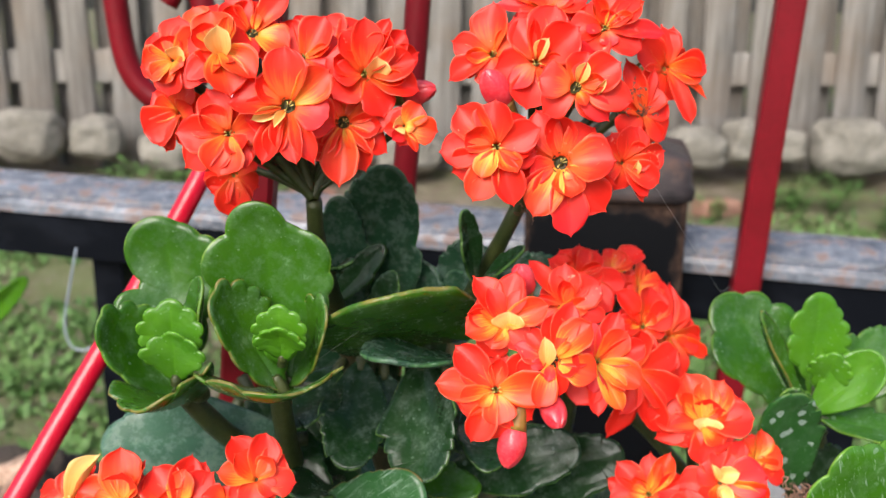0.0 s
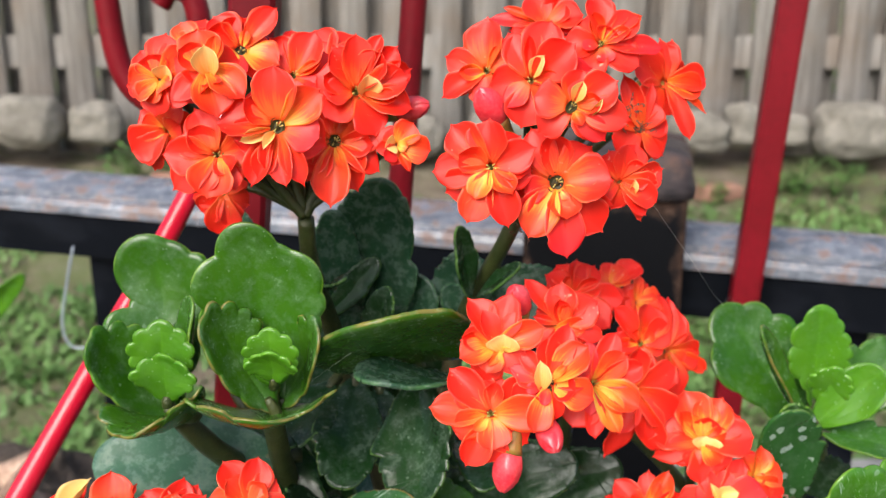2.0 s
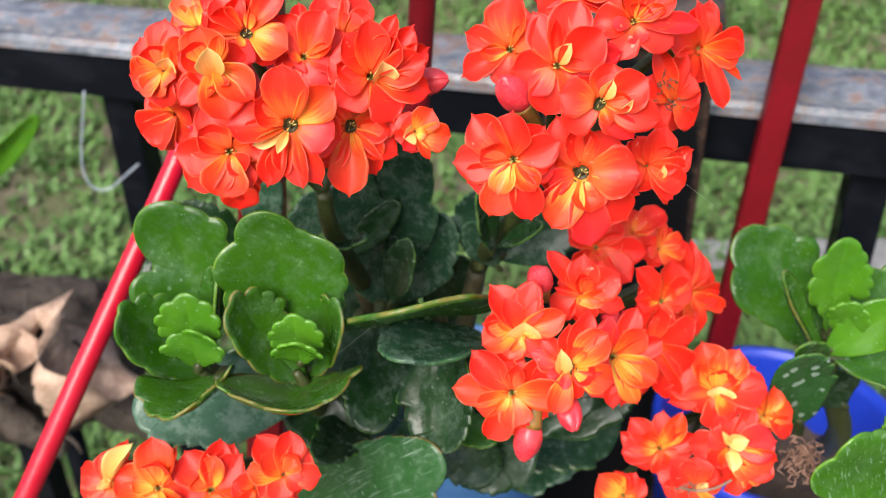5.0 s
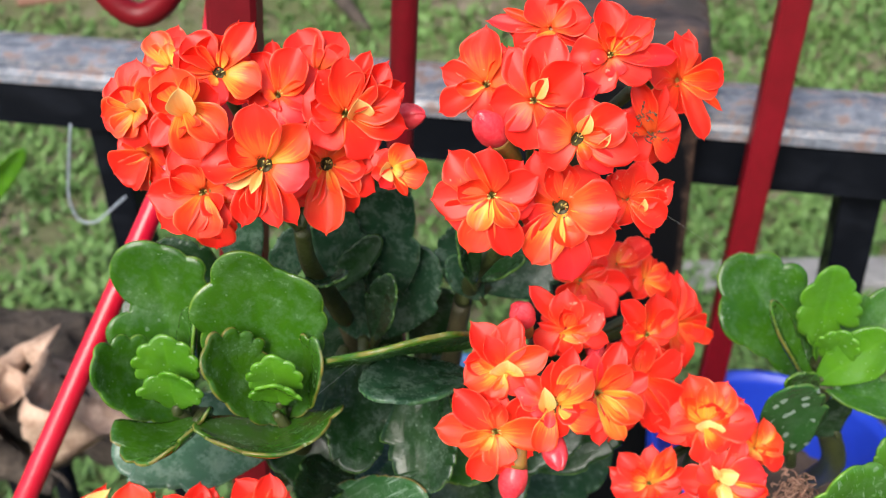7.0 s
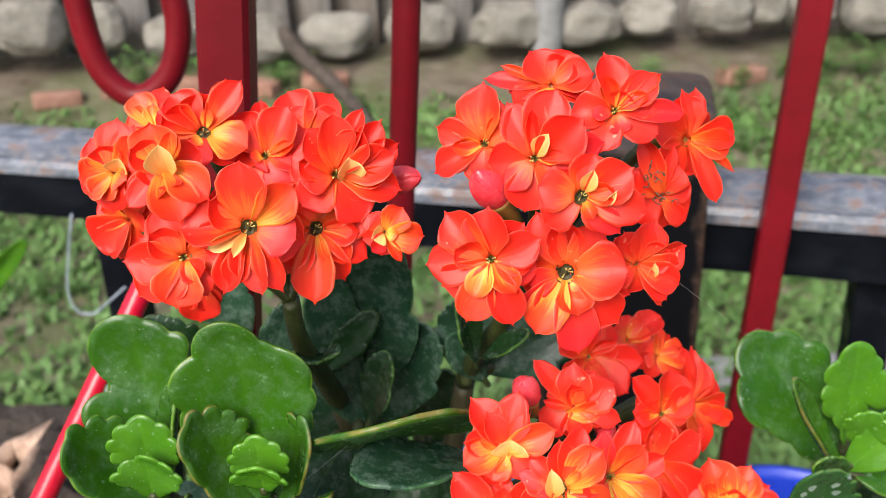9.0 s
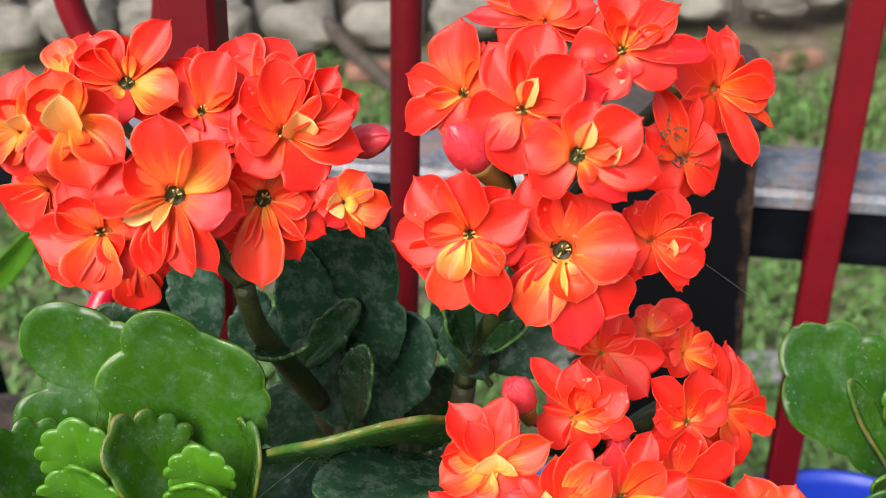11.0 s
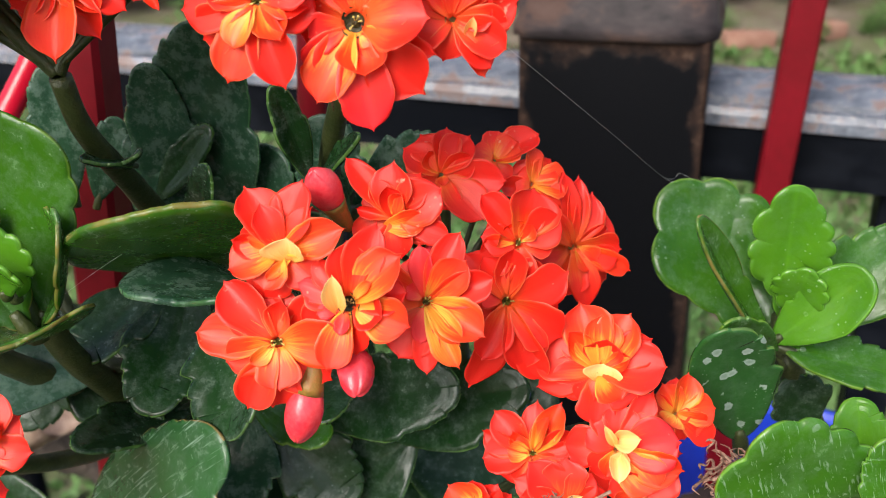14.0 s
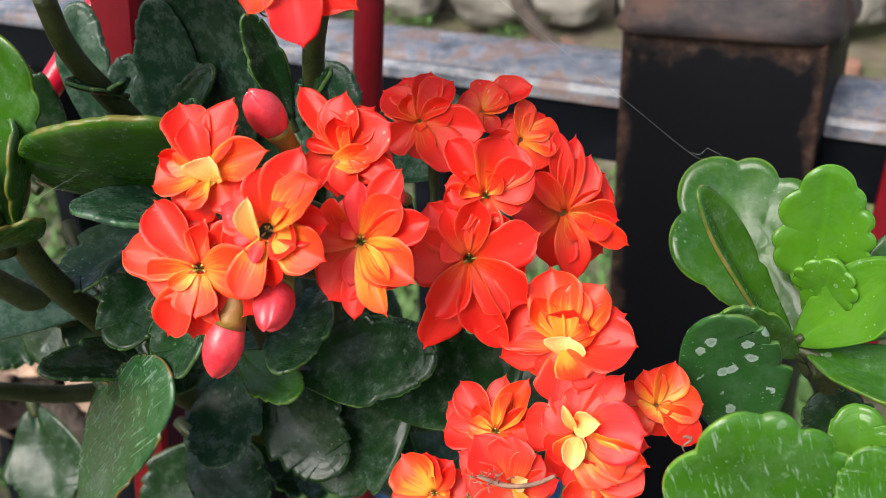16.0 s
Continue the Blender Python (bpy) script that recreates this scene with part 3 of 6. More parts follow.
# ---- leaves ----
def leaf(plant, base, tip, width, face, mat, cup=0.25, bow=0.0, teeth=3, seed=0, wave=0.05, thick=0.0011, stalk=0.12, notch=0.075, name="leaf", left=None, right=None, broad=0.55, lobes=None):
    """A fleshy leaf with shallow round lobes, from base to tip; face: the way its upper side looks. cup lifts its rims, bow arches it; left, right: where its rims are notched, from base to tip. lobes: rounds (across, along, radius), in lengths, whose union is the outline."""
    base, tip, face = Vector(base), Vector(tip), Vector(face)
    along = tip - base
    size = along.length
    along.normalize()
    n = (face - along * face.dot(along)).normalized()
    side = along.cross(n)
    rng = random.Random(seed * 31 + 7)
    around, deep = 168, 7
    spaced = [[0.50 + 0.36 * (k + 0.5) / max(teeth, 1) + rng.uniform(-0.03, 0.03) for k in range(teeth)] for _ in range(2)]
    cuts = [spaced[0] if left is None else left, spaced[1] if right is None else right]
    depths = [[rng.uniform(0.75, 1.25) for _ in c] for c in cuts]
    rim, spine = [], []
    for j in range(around + 1):
        s = 2 * j / around - 1
        a = 1 - abs(s)
        turn = math.pi * (stalk * 0.6 + (1 - stalk * 0.6) * a) ** 0.92
        y = (1 - math.cos(turn)) / 2
        h = math.sin(turn) ** 0.80 * (0.40 + 0.60 * min(1.0, y / broad) ** 0.8) / 0.985
        spine.append(size * min(0.80, 0.06 + 0.86 * y))
        cut = 0.0
        for where, much in zip(cuts[0 if s < 0 else 1], depths[0 if s < 0 else 1]):
            gap = a - where
            cut = max(cut, much * (0.62 * math.exp(-gap / 0.26) + 0.50 * math.exp(-gap / 0.05) if gap >= 0 else 1.12 * max(0.0, 1 + gap / 0.040)))
        q = Vector((h * width / 2, y * size))
        away = Vector((math.sin(turn) * 0.9 * width / 2 + 0.25 * width * (1 - y), 0.9 * size * max(0.0, y - 0.45)))
        q -= away.normalized() * (cut * notch * width)
        rim.append((math.copysign(max(0.0, q.x), s), q.y))
    if lobes:
        rim, spine = [], [0.52 * size] * (around + 1)
        for j in range(around + 1):
            turn = math.pi * (2 * j / around - 1)
            d, far = Vector((math.sin(turn), -math.cos(turn))), 0.04
            for x, y, r in lobes:
                c = Vector((x, y - 0.52))
                ahead = c.dot(d)
                root = r * r - (c.length_squared - ahead * ahead)
                if root > 0:
                    far = max(far, ahead + math.sqrt(root))
            rim.append((d.x * far * size, (0.52 + d.y * far) * size))
        width = 2 * max(abs(q[0]) for q in rim)
    half = width / 2
    bm = bmesh.new()
    layer = bm.loops.layers.uv.new("UVMap")
    flat = bm.loops.layers.uv.new("Flat")
    top, low = [], []
    grid = []
    for i in range(deep + 1):
        f = (i / deep) ** 0.8
        row = []
        for j, (x, y) in enumerate(rim):
            px, py = x * f, spine[j] + (y - spine[j]) * f
            v, u = py / size, px / half
            z = cup * half * (abs(u) ** 1.8 + 0.5 * max(0.0, v - 0.75) ** 2 * 4) + bow * size * 4 * v * (1 - v)
            z += wave * half * math.sin(9 * v + seed * 1.7 + 2.2 * u) * f - 0.05 * half * math.exp(-((u / 0.10) ** 2)) * (1 - v)
            z += 0.035 * half * noise.noise(Vector((u * 2.2 + seed, v * 3, seed)))
            row.append(base + along * py + side * px + n * z)
        grid.append(row)
    for i, row in enumerate(grid):
        up, down = [], []
        t = thick * (1.0, 1.0, 1.0, 0.97, 0.92, 0.85, 0.72, 0.42)[i] / 2
        for j, q in enumerate(row):
            e = grid[min(i + 1, deep)][j] - grid[max(i - 1, 0)][j]
            g = grid[max(i, 1)][min(j + 1, around)] - grid[max(i, 1)][max(j - 1, 0)]
            nn = g.cross(e)
            nn = nn.normalized() if nn.length > 1e-12 and i else n
            if nn.dot(n) < 0:
                nn = -nn
            up.append(bm.verts.new(q + nn * t))
            down.append(bm.verts.new(q - nn * t))
        top.append(up), low.append(down)

    def quad(vs, ij):
        f = bm.faces.new(vs)
        for loop, (i, j) in zip(f.loops, ij):
            loop[layer].uv = (0.5 + math.copysign(0.5 * (i / deep) ** 0.8, 2 * j - around), grid_v(i, j))
            loop[flat].uv = (0.5 + 0.5 * (grid[i][j] - base).dot(side) / half, grid_v(i, j))

    def grid_v(i, j):
        return (grid[i][j] - base).dot(along) / size

    for i in range(deep):
        for j in range(around):
            ij = [(i, j), (i, j + 1), (i + 1, j + 1), (i + 1, j)]
            quad([top[a][b] for a, b in ij], ij)
            ij = ij[::-1]
            quad([low[a][b] for a, b in ij], ij)
    for j in range(around):
        ij = [(deep, j), (deep, j + 1), (deep, j + 1), (deep, j)]
        quad((top[deep][j], top[deep][j + 1], low[deep][j + 1], low[deep][j]), ij)
    bmesh.ops.remove_doubles(bm, verts=bm.verts, dist=1e-6)
    bmesh.ops.recalc_face_normals(bm, faces=bm.faces)
    leaf_ob = part(name, bm, mat, plant)
    if stalk > 0.04:
        r = min(0.0016, 0.09 * width)
        part("leaf_stalk", rod([base - along * (0.10 * size), base, base + along * (0.10 * size) + n * (cup * 0.0)], [r, r, r * 0.6], 8, 6), stem_green, leaf_ob)
    return leaf_ob

# ---- ground ----
def ground_height(x, y):
    rise = 0.19 * min(1.0, max(0.0, (y - 1.1) / 1.2)) ** 1.4
    return rise + 0.012 * noise.noise(Vector((x * 3, y * 3, 0))) + 0.006 * noise.noise(Vector((x * 11, y * 11, 2)))


bm = bmesh.new()
cols = [-40, -15, -6, -3] + [-2 + 0.1 * i for i in range(41)] + [3, 6, 15, 40]
rowsy = [-40, -15, -5, -2, -1] + [-0.5 + 0.08 * i for i in range(45)] + [4, 6, 15, 40]
verts = [[bm.verts.new((x, y, ground_height(x, y))) for x in cols] for y in rowsy]
for a, b in zip(verts, verts[1:]):
    for j in range(len(cols) - 1):
        bm.faces.new((a[j], a[j + 1], b[j + 1], b[j]))
solid("ground", bm, ground_soil, "bare brown yard soil with thin patches of grass", "ground", kind="structure")


def grass_patch():
    rng = random.Random(5)
    verts, faces = [], []
    made = 0
    while made < 17000:
        x, y = rng.uniform(-1.5, 1.7), rng.uniform(0.42, 2.15)
        thick = noise.noise(Vector((x * 2.6, y * 3.2, 4))) + 0.35 * noise.noise(Vector((x * 9, y * 9, 1))) + (0.55 if x > 0.22 * y else 0.22)
        if abs(x) > 0.30 + 0.62 * y or thick < rng.uniform(-0.35, 0.45) or y > 1.95 + rng.uniform(-0.15, 0.1):
            continue
        z = ground_height(x, y)
        for _ in range(2):
            a, tall, w = rng.uniform(0, 6.28), rng.uniform(0.005, 0.020), rng.uniform(0.0016, 0.0046)
            dx, dy = math.cos(a), math.sin(a)
            bx, by = x + rng.uniform(-0.012, 0.012), y + rng.uniform(-0.012, 0.012)
            lean = rng.uniform(0.5, 2.2) * tall
            k = len(verts)
            verts += [(bx - dy * w, by + dx * w, z - 0.002), (bx + dy * w, by - dx * w, z - 0.002), (bx + dx * lean * 0.45 + dy * w * 1.2, by + dy * lean * 0.45 - dx * w * 1.2, z + tall * 0.7), (bx + dx * lean, by + dy * lean, z + tall), (bx + dx * lean * 0.45 - dy * w * 1.2, by + dy * lean * 0.45 + dx * w * 1.2, z + tall * 0.7)]
            faces += [(k, k + 1, k + 2, k + 4), (k + 4, k + 2, k + 3)]
        made += 1
    me = bpy.data.meshes.new("grass")
    me.from_pydata(verts, [], faces)
    me.materials.append(grass_green)
    tagged(new("grass", me), "patchy short green grass and weeds on the soil", "grass", kind="stuff")


grass_patch()


def weed(at, size, seed):
    """A low leafy weed: thin stems with many small leaves."""
    rng = random.Random(seed)
    w = thing("weed", at, "low leafy green weed growing by the stones", "weed", "weeds by the stones")
    stems, leaves = bmesh.new(), bmesh.new()
    for _ in range(9):
        a, r = rng.uniform(0, 6.28), rng.uniform(0.2, 1.0) * size
        top = Vector(at) + Vector((r * math.cos(a), 0.6 * r * math.sin(a), size * rng.uniform(0.6, 1.3)))
        tube(stems, [at, Vector(at).lerp(top, 0.5) + Vector((0, 0, 0.2 * size)), top], [0.0016, 0.0012, 0.0008], 5, 6)
        for _ in range(16):
            q = Vector(at).lerp(top, rng.uniform(0.35, 1.0)) + Vector((rng.gauss(0, 0.2), rng.gauss(0, 0.2), rng.gauss(0, 0.15))) * size
            b, s = rng.uniform(0, 6.28), size * rng.uniform(0.16, 0.30)
            d, e = Vector((math.cos(b), math.sin(b), rng.uniform(-0.3, 0.6))) * s, Vector((-math.sin(b), math.cos(b), 0)) * s * 0.4
            leaves.faces.new([leaves.verts.new(v) for v in (q, q + d * 0.5 + e, q + d, q + d * 0.5 - e)])
    part("stem", stems, grass_green, w)["kind"] = "stuff"
    part("foliage", leaves, grass_green, w)["kind"] = "stuff"


for i, (x, y, size) in enumerate([(0.80, 2.07, 0.075), (0.88, 2.05, 0.065), (0.72, 2.06, 0.05), (1.05, 2.06, 0.06), (0.60, 2.02, 0.045), (-0.72, 2.10, 0.075), (-0.63, 2.12, 0.06), (-0.40, 2.09, 0.05), (0.97, 1.95, 0.05), (0.42, 2.08, 0.045)]):
    weed((x, y, ground_height(x, y) - 0.004), size, 40 + i)


# ---- wooden fence with a row of stones ----
FENCE_Y = 2.32
fence = thing("wooden_fence", (0, FENCE_Y, 0.15), "weathered grey wooden picket fence with staggered boards", "fence", kind="structure")
AT[fence] = Matrix.Translation((0, FENCE_Y, 0.15))


def picket_mesh(width, tall):
    bm = box((-width / 2, -0.008, 0), (width / 2, 0.008, tall), 0.002, 1)
    return bm_object("picket", bm, fence_wood)


PICKETS = [picket_mesh(0.074, 1.5), picket_mesh(0.066, 1.5), picket_mesh(0.080, 1.5)]
rng = random.Random(3)
for i in range(-26, 27):
    for back in (0, 1):
        x = (i + 0.5 * back) * 0.112 + rng.uniform(-0.006, 0.006)
        m = Matrix.Translation((x, FENCE_Y + 0.055 * back + rng.uniform(-0.003, 0.003), 0.165 + 0.02 * rng.random())) @ Euler((rng.uniform(-0.006, 0.006), rng.uniform(-0.012, 0.012), rng.uniform(-0.03, 0.03))).to_matrix().to_4x4()
        part("picket", rng.choice(PICKETS), None, fence, at=m)
for z in (0.40, 1.30):
    part("fence_rail", box((-3.0, FENCE_Y + 0.009, z), (3.0, FENCE_Y + 0.046, z + 0.08), 0.003), fence_wood, fence)


def rock(name, at, size, seed, mat, label, category, group=""):
    bm = bmesh.new()
    bmesh.ops.create_icosphere(bm, subdivisions=4, radius=1.0)
    for v in bm.verts:
        d = v.co.normalized()
        k = 1 + 0.22 * noise.noise(d * 1.4 + Vector((seed * 7.1, 0, 0))) + 0.07 * noise.noise(d * 4 + Vector((0, seed * 3.3, 0)))
        flat = Vector([math.copysign(abs(c) ** 0.75, c) for c in d])
        v.co = Vector(at) + Vector((flat.x * size[0] * k, flat.y * size[1] * k, flat.z * size[2] * k))
    return solid(name, bm, mat, label, category, group)

STONE_LABEL = "pale rounded field stone set along the foot of the fence"
for i, (x, w, d, h, top) in enumerate([(-0.985, 0.090, 0.07, 0.060, 0.350), (-0.83, 0.062, 0.06, 0.050, 0.330), (-0.66, 0.075, 0.06, 0.050, 0.300), (-0.47, 0.085, 0.06, 0.052, 0.300), (-0.28, 0.080, 0.06, 0.050, 0.295), (-0.08, 0.085, 0.06, 0.052, 0.30), (0.12, 0.085, 0.06, 0.052, 0.305), (0.30, 0.075, 0.06, 0.048, 0.295), (0.45, 0.066, 0.06, 0.045, 0.30), (0.604, 0.068, 0.06, 0.046, 0.312), (0.712, 0.042, 0.06, 0.055, 0.335), (0.812, 0.062, 0.06, 0.042, 0.308), (0.965, 0.088, 0.07, 0.068, 0.342), (1.14, 0.080, 0.06, 0.055, 0.31), (1.31, 0.085, 0.06, 0.055, 0.31), (-1.16, 0.085, 0.06, 0.055, 0.33)]):
    rock("field_stone", (x, 2.19 + 0.02 * (i % 3), top - h), (w, d, h), i, stone, STONE_LABEL, "stone", "stones along the fence")
for i, (x, y) in enumerate([(-0.75, 2.08), (-0.62, 2.10), (-0.3, 2.09), (-0.9, 2.06), (-0.45, 2.06), (0.28, 2.06), (0.47, 2.02), (0.62, 2.05)]):
    bmk = box((-0.052, -0.025, -0.018), (0.052, 0.025, 0.018), 0.006, 2)
    for v in bmk.verts:
        v.co += Vector((0, 0, 0.004 * noise.noise(v.co * 40 + Vector((i, 0, 0)))))
    bmk.transform(pose(x, y, ground_height(x, y) + 0.012, 4 * (i % 3) - 4, 3, 14 * (i % 4) - 18))
    solid("brick", bmk, brick_red, "old red brick half sunk in the soil before the stones", "brick", "bricks before the stones")

# ---- black iron railing ----
RAIL_A, RAIL_B = Vector((-0.62, 0.536, 0.5140)), Vector((0.62, 0.282, 0.4737))
railing = thing("iron_railing", (0.07, 0.375, 0.0), "low black iron railing with a worn rusty top rail", "railing", kind="structure")
along_rail = (RAIL_B - RAIL_A).normalized()
across_rail = Vector((-along_rail.y, along_rail.x, 0)).normalized()


def rail_at(x):
    return RAIL_A.lerp(RAIL_B, (x - RAIL_A.x) / (RAIL_B.x - RAIL_A.x))


bm = bmesh.new()
prism(bm, [(0.0, -0.004), (0.0002, 0.0), (0.0020, 0.0026), (0.0060, 0.0030), (0.0065, 0.0052), (0.014, 0.0092), (0.024, 0.0112), (0.031, 0.0108), (0.0355, 0.0070), (0.037, -0.004)], RAIL_A, RAIL_B, across_rail, (0, 0, 1))
part("top_rail", bm, iron_worn_sheen, railing, "worn rusty top face with pale sky sheen in its colour", smooth=False)
bm = bmesh.new()
prism(bm, [(0.0022, -0.026), (0.0022, -0.0042), (0.035, -0.0042), (0.035, -0.026)], RAIL_A, RAIL_B, across_rail, (0, 0, 1))
part("rail_channel", bm, iron_black, railing, smooth=False)
yaw = math.atan2(along_rail.y, along_rail.x)
for x in (-0.535, -0.415, -0.295, -0.175, -0.055, 0.176, 0.300, 0.420, 0.540):
    q = rail_at(x) + across_rail * 0.020
    bm = box((-0.0085, -0.0085, 0), (0.0085, 0.0085, q.z - 0.0255), 0.0008, 1)
    bm.transform(pose(q.x, q.y, 0, 0, 0, math.degrees(yaw)))
    part("baluster", bm, iron_black, railing, smooth=False)
pc = rail_at(0.0710) + across_rail * 0.0125
POST = pose(pc.x, pc.y, 0, 0, 0, math.degrees(yaw))
bm = box((-0.0332, -0.0332, -0.02), (0.0332, 0.0332, 0.5235), 0.0018, 2)
post = part("post", bm, post_paint, railing, "square black post with peeling rust at its corners", at=POST)
bm = bmesh.new()
prof = [(0.0335, 0.5205), (0.0362, 0.5215), (0.0366, 0.5250), (0.0350, 0.5275), (0.0346, 0.5360), (0.0328, 0.5388), (0.0255, 0.5408), (0.0150, 0.5428), (0.0060, 0.5438), (0.0, 0.5440)]
rings = []
for r, h in prof:
    ring = []
    for j in range(40):
        a = math.tau * (j + 0.5) / 40
        c, s = math.cos(a), math.sin(a)
        k = r / (abs(c) ** 9 + abs(s) ** 9) ** (1 / 9)
        ring.append(bm.verts.new((k * c, k * s, h)))
    rings.append(ring)
for a, b in zip(rings, rings[1:]):
    for j in range(40):
        bm.faces.new((a[j], a[(j + 1) % 40], b[(j + 1) % 40], b[j]))
bm.transform(POST)
part("post_cap", bm, iron_rusty, post, "low rusty iron cap")
for x0, x1 in ((-0.62, 0.033), (0.095, 0.62)):
    bm = bmesh.new()
    prism(bm, [(0.006, 0.0), (0.006, 0.022), (0.034, 0.022), (0.034, 0.0)], (rail_at(x0).x, rail_at(x0).y, 0.062), (rail_at(x1).x, rail_at(x1).y, 0.062), across_rail, (0, 0, 1))
    part("bottom_rail", bm, iron_black, railing, smooth=False)

# ---- red metal plant stand ----
stand = thing("plant_stand", (-0.05, 0.25, 0.0), "red painted wrought metal plant stand with scrolls", "plant stand")
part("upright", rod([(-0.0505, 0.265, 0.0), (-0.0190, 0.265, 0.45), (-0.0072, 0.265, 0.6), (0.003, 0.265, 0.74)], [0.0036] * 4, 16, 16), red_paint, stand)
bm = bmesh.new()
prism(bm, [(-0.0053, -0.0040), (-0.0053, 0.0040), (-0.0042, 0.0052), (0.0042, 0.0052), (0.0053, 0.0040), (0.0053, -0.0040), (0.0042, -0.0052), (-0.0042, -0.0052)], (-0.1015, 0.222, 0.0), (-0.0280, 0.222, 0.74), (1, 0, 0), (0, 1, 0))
part("upright", bm, red_shaded, stand, "broad red upright with shade in its colour", smooth=False)
part("brace", rod([(-0.245, 0.030, 0.23), (-0.1477, 0.1416, 0.40), (-0.0933, 0.2063, 0.50), (-0.0660, 0.242, 0.552), (-0.0560, 0.256, 0.580), (-0.0530, 0.262, 0.620), (-0.0530, 0.262, 0.74)], [0.0028] * 7, 16, 40), red_gloss_lit, stand, "slanting glossy red brace with highlight in its colour")
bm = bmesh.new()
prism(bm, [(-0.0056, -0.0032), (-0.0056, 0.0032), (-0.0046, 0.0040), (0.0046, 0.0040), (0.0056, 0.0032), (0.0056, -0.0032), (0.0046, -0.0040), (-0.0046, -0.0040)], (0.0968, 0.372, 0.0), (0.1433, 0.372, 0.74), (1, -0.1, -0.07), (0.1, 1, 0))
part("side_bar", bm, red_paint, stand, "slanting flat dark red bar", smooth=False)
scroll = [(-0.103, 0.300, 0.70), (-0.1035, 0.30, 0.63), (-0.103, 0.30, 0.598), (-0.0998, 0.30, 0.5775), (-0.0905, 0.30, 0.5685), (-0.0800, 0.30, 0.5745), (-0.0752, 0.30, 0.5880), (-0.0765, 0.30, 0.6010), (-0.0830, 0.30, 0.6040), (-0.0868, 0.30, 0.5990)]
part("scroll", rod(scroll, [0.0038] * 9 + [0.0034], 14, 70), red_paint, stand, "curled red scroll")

# ---- pots ----
def pot(name, at, top, radius, mat, label, lean=0.80):
    x, y = at
    p = thing(name, (x, y, 0.0), label, "plant pot")
    bm = bmesh.new()
    prof = [(0.0, 0.004), (radius * lean, 0.004), (radius * lean, 0.0), (radius * (lean + 0.02), 0.004), (radius * 0.985, top - 0.030), (radius * 1.06, top - 0.028), (radius * 1.08, top - 0.004), (radius * 1.06, top), (radius * 1.0, top), (radius * 0.985, top - 0.006), (radius * 0.93, top - 0.05)]
    lathe(bm, prof, Matrix.Translation((x, y, 0)), 64)
    part("pot_body", bm, mat, p)
    bm = bmesh.new()
    ring = [bm.verts.new((x, y, top - 0.035))]
    rows = []
    for r in (0.3, 0.62, 0.95):
        rows.append([bm.verts.new((x + radius * r * math.cos(math.tau * j / 48), y + radius * r * math.sin(math.tau * j / 48), top - 0.037 + 0.004 * noise.noise(Vector((r * 9, j, 1))))) for j in range(48)])
    for j in range(48):
        bm.faces.new((ring[0], rows[0][j], rows[0][(j + 1) % 48]))
        for a, b in zip(rows, rows[1:]):
            bm.faces.new((a[j], b[j], b[(j + 1) % 48], a[(j + 1) % 48]))
    part("potting_soil", bm, soil, p)
    return p


pot("flower_pot", (-0.001, 0.296), 0.421, 0.031, blue_light, "light blue planter full of soil under the flowering plant")
pot("flower_pot", (0.1361, 0.3280), 0.370, 0.0492, blue_plastic, "dark blue glossy planter under the young plant")

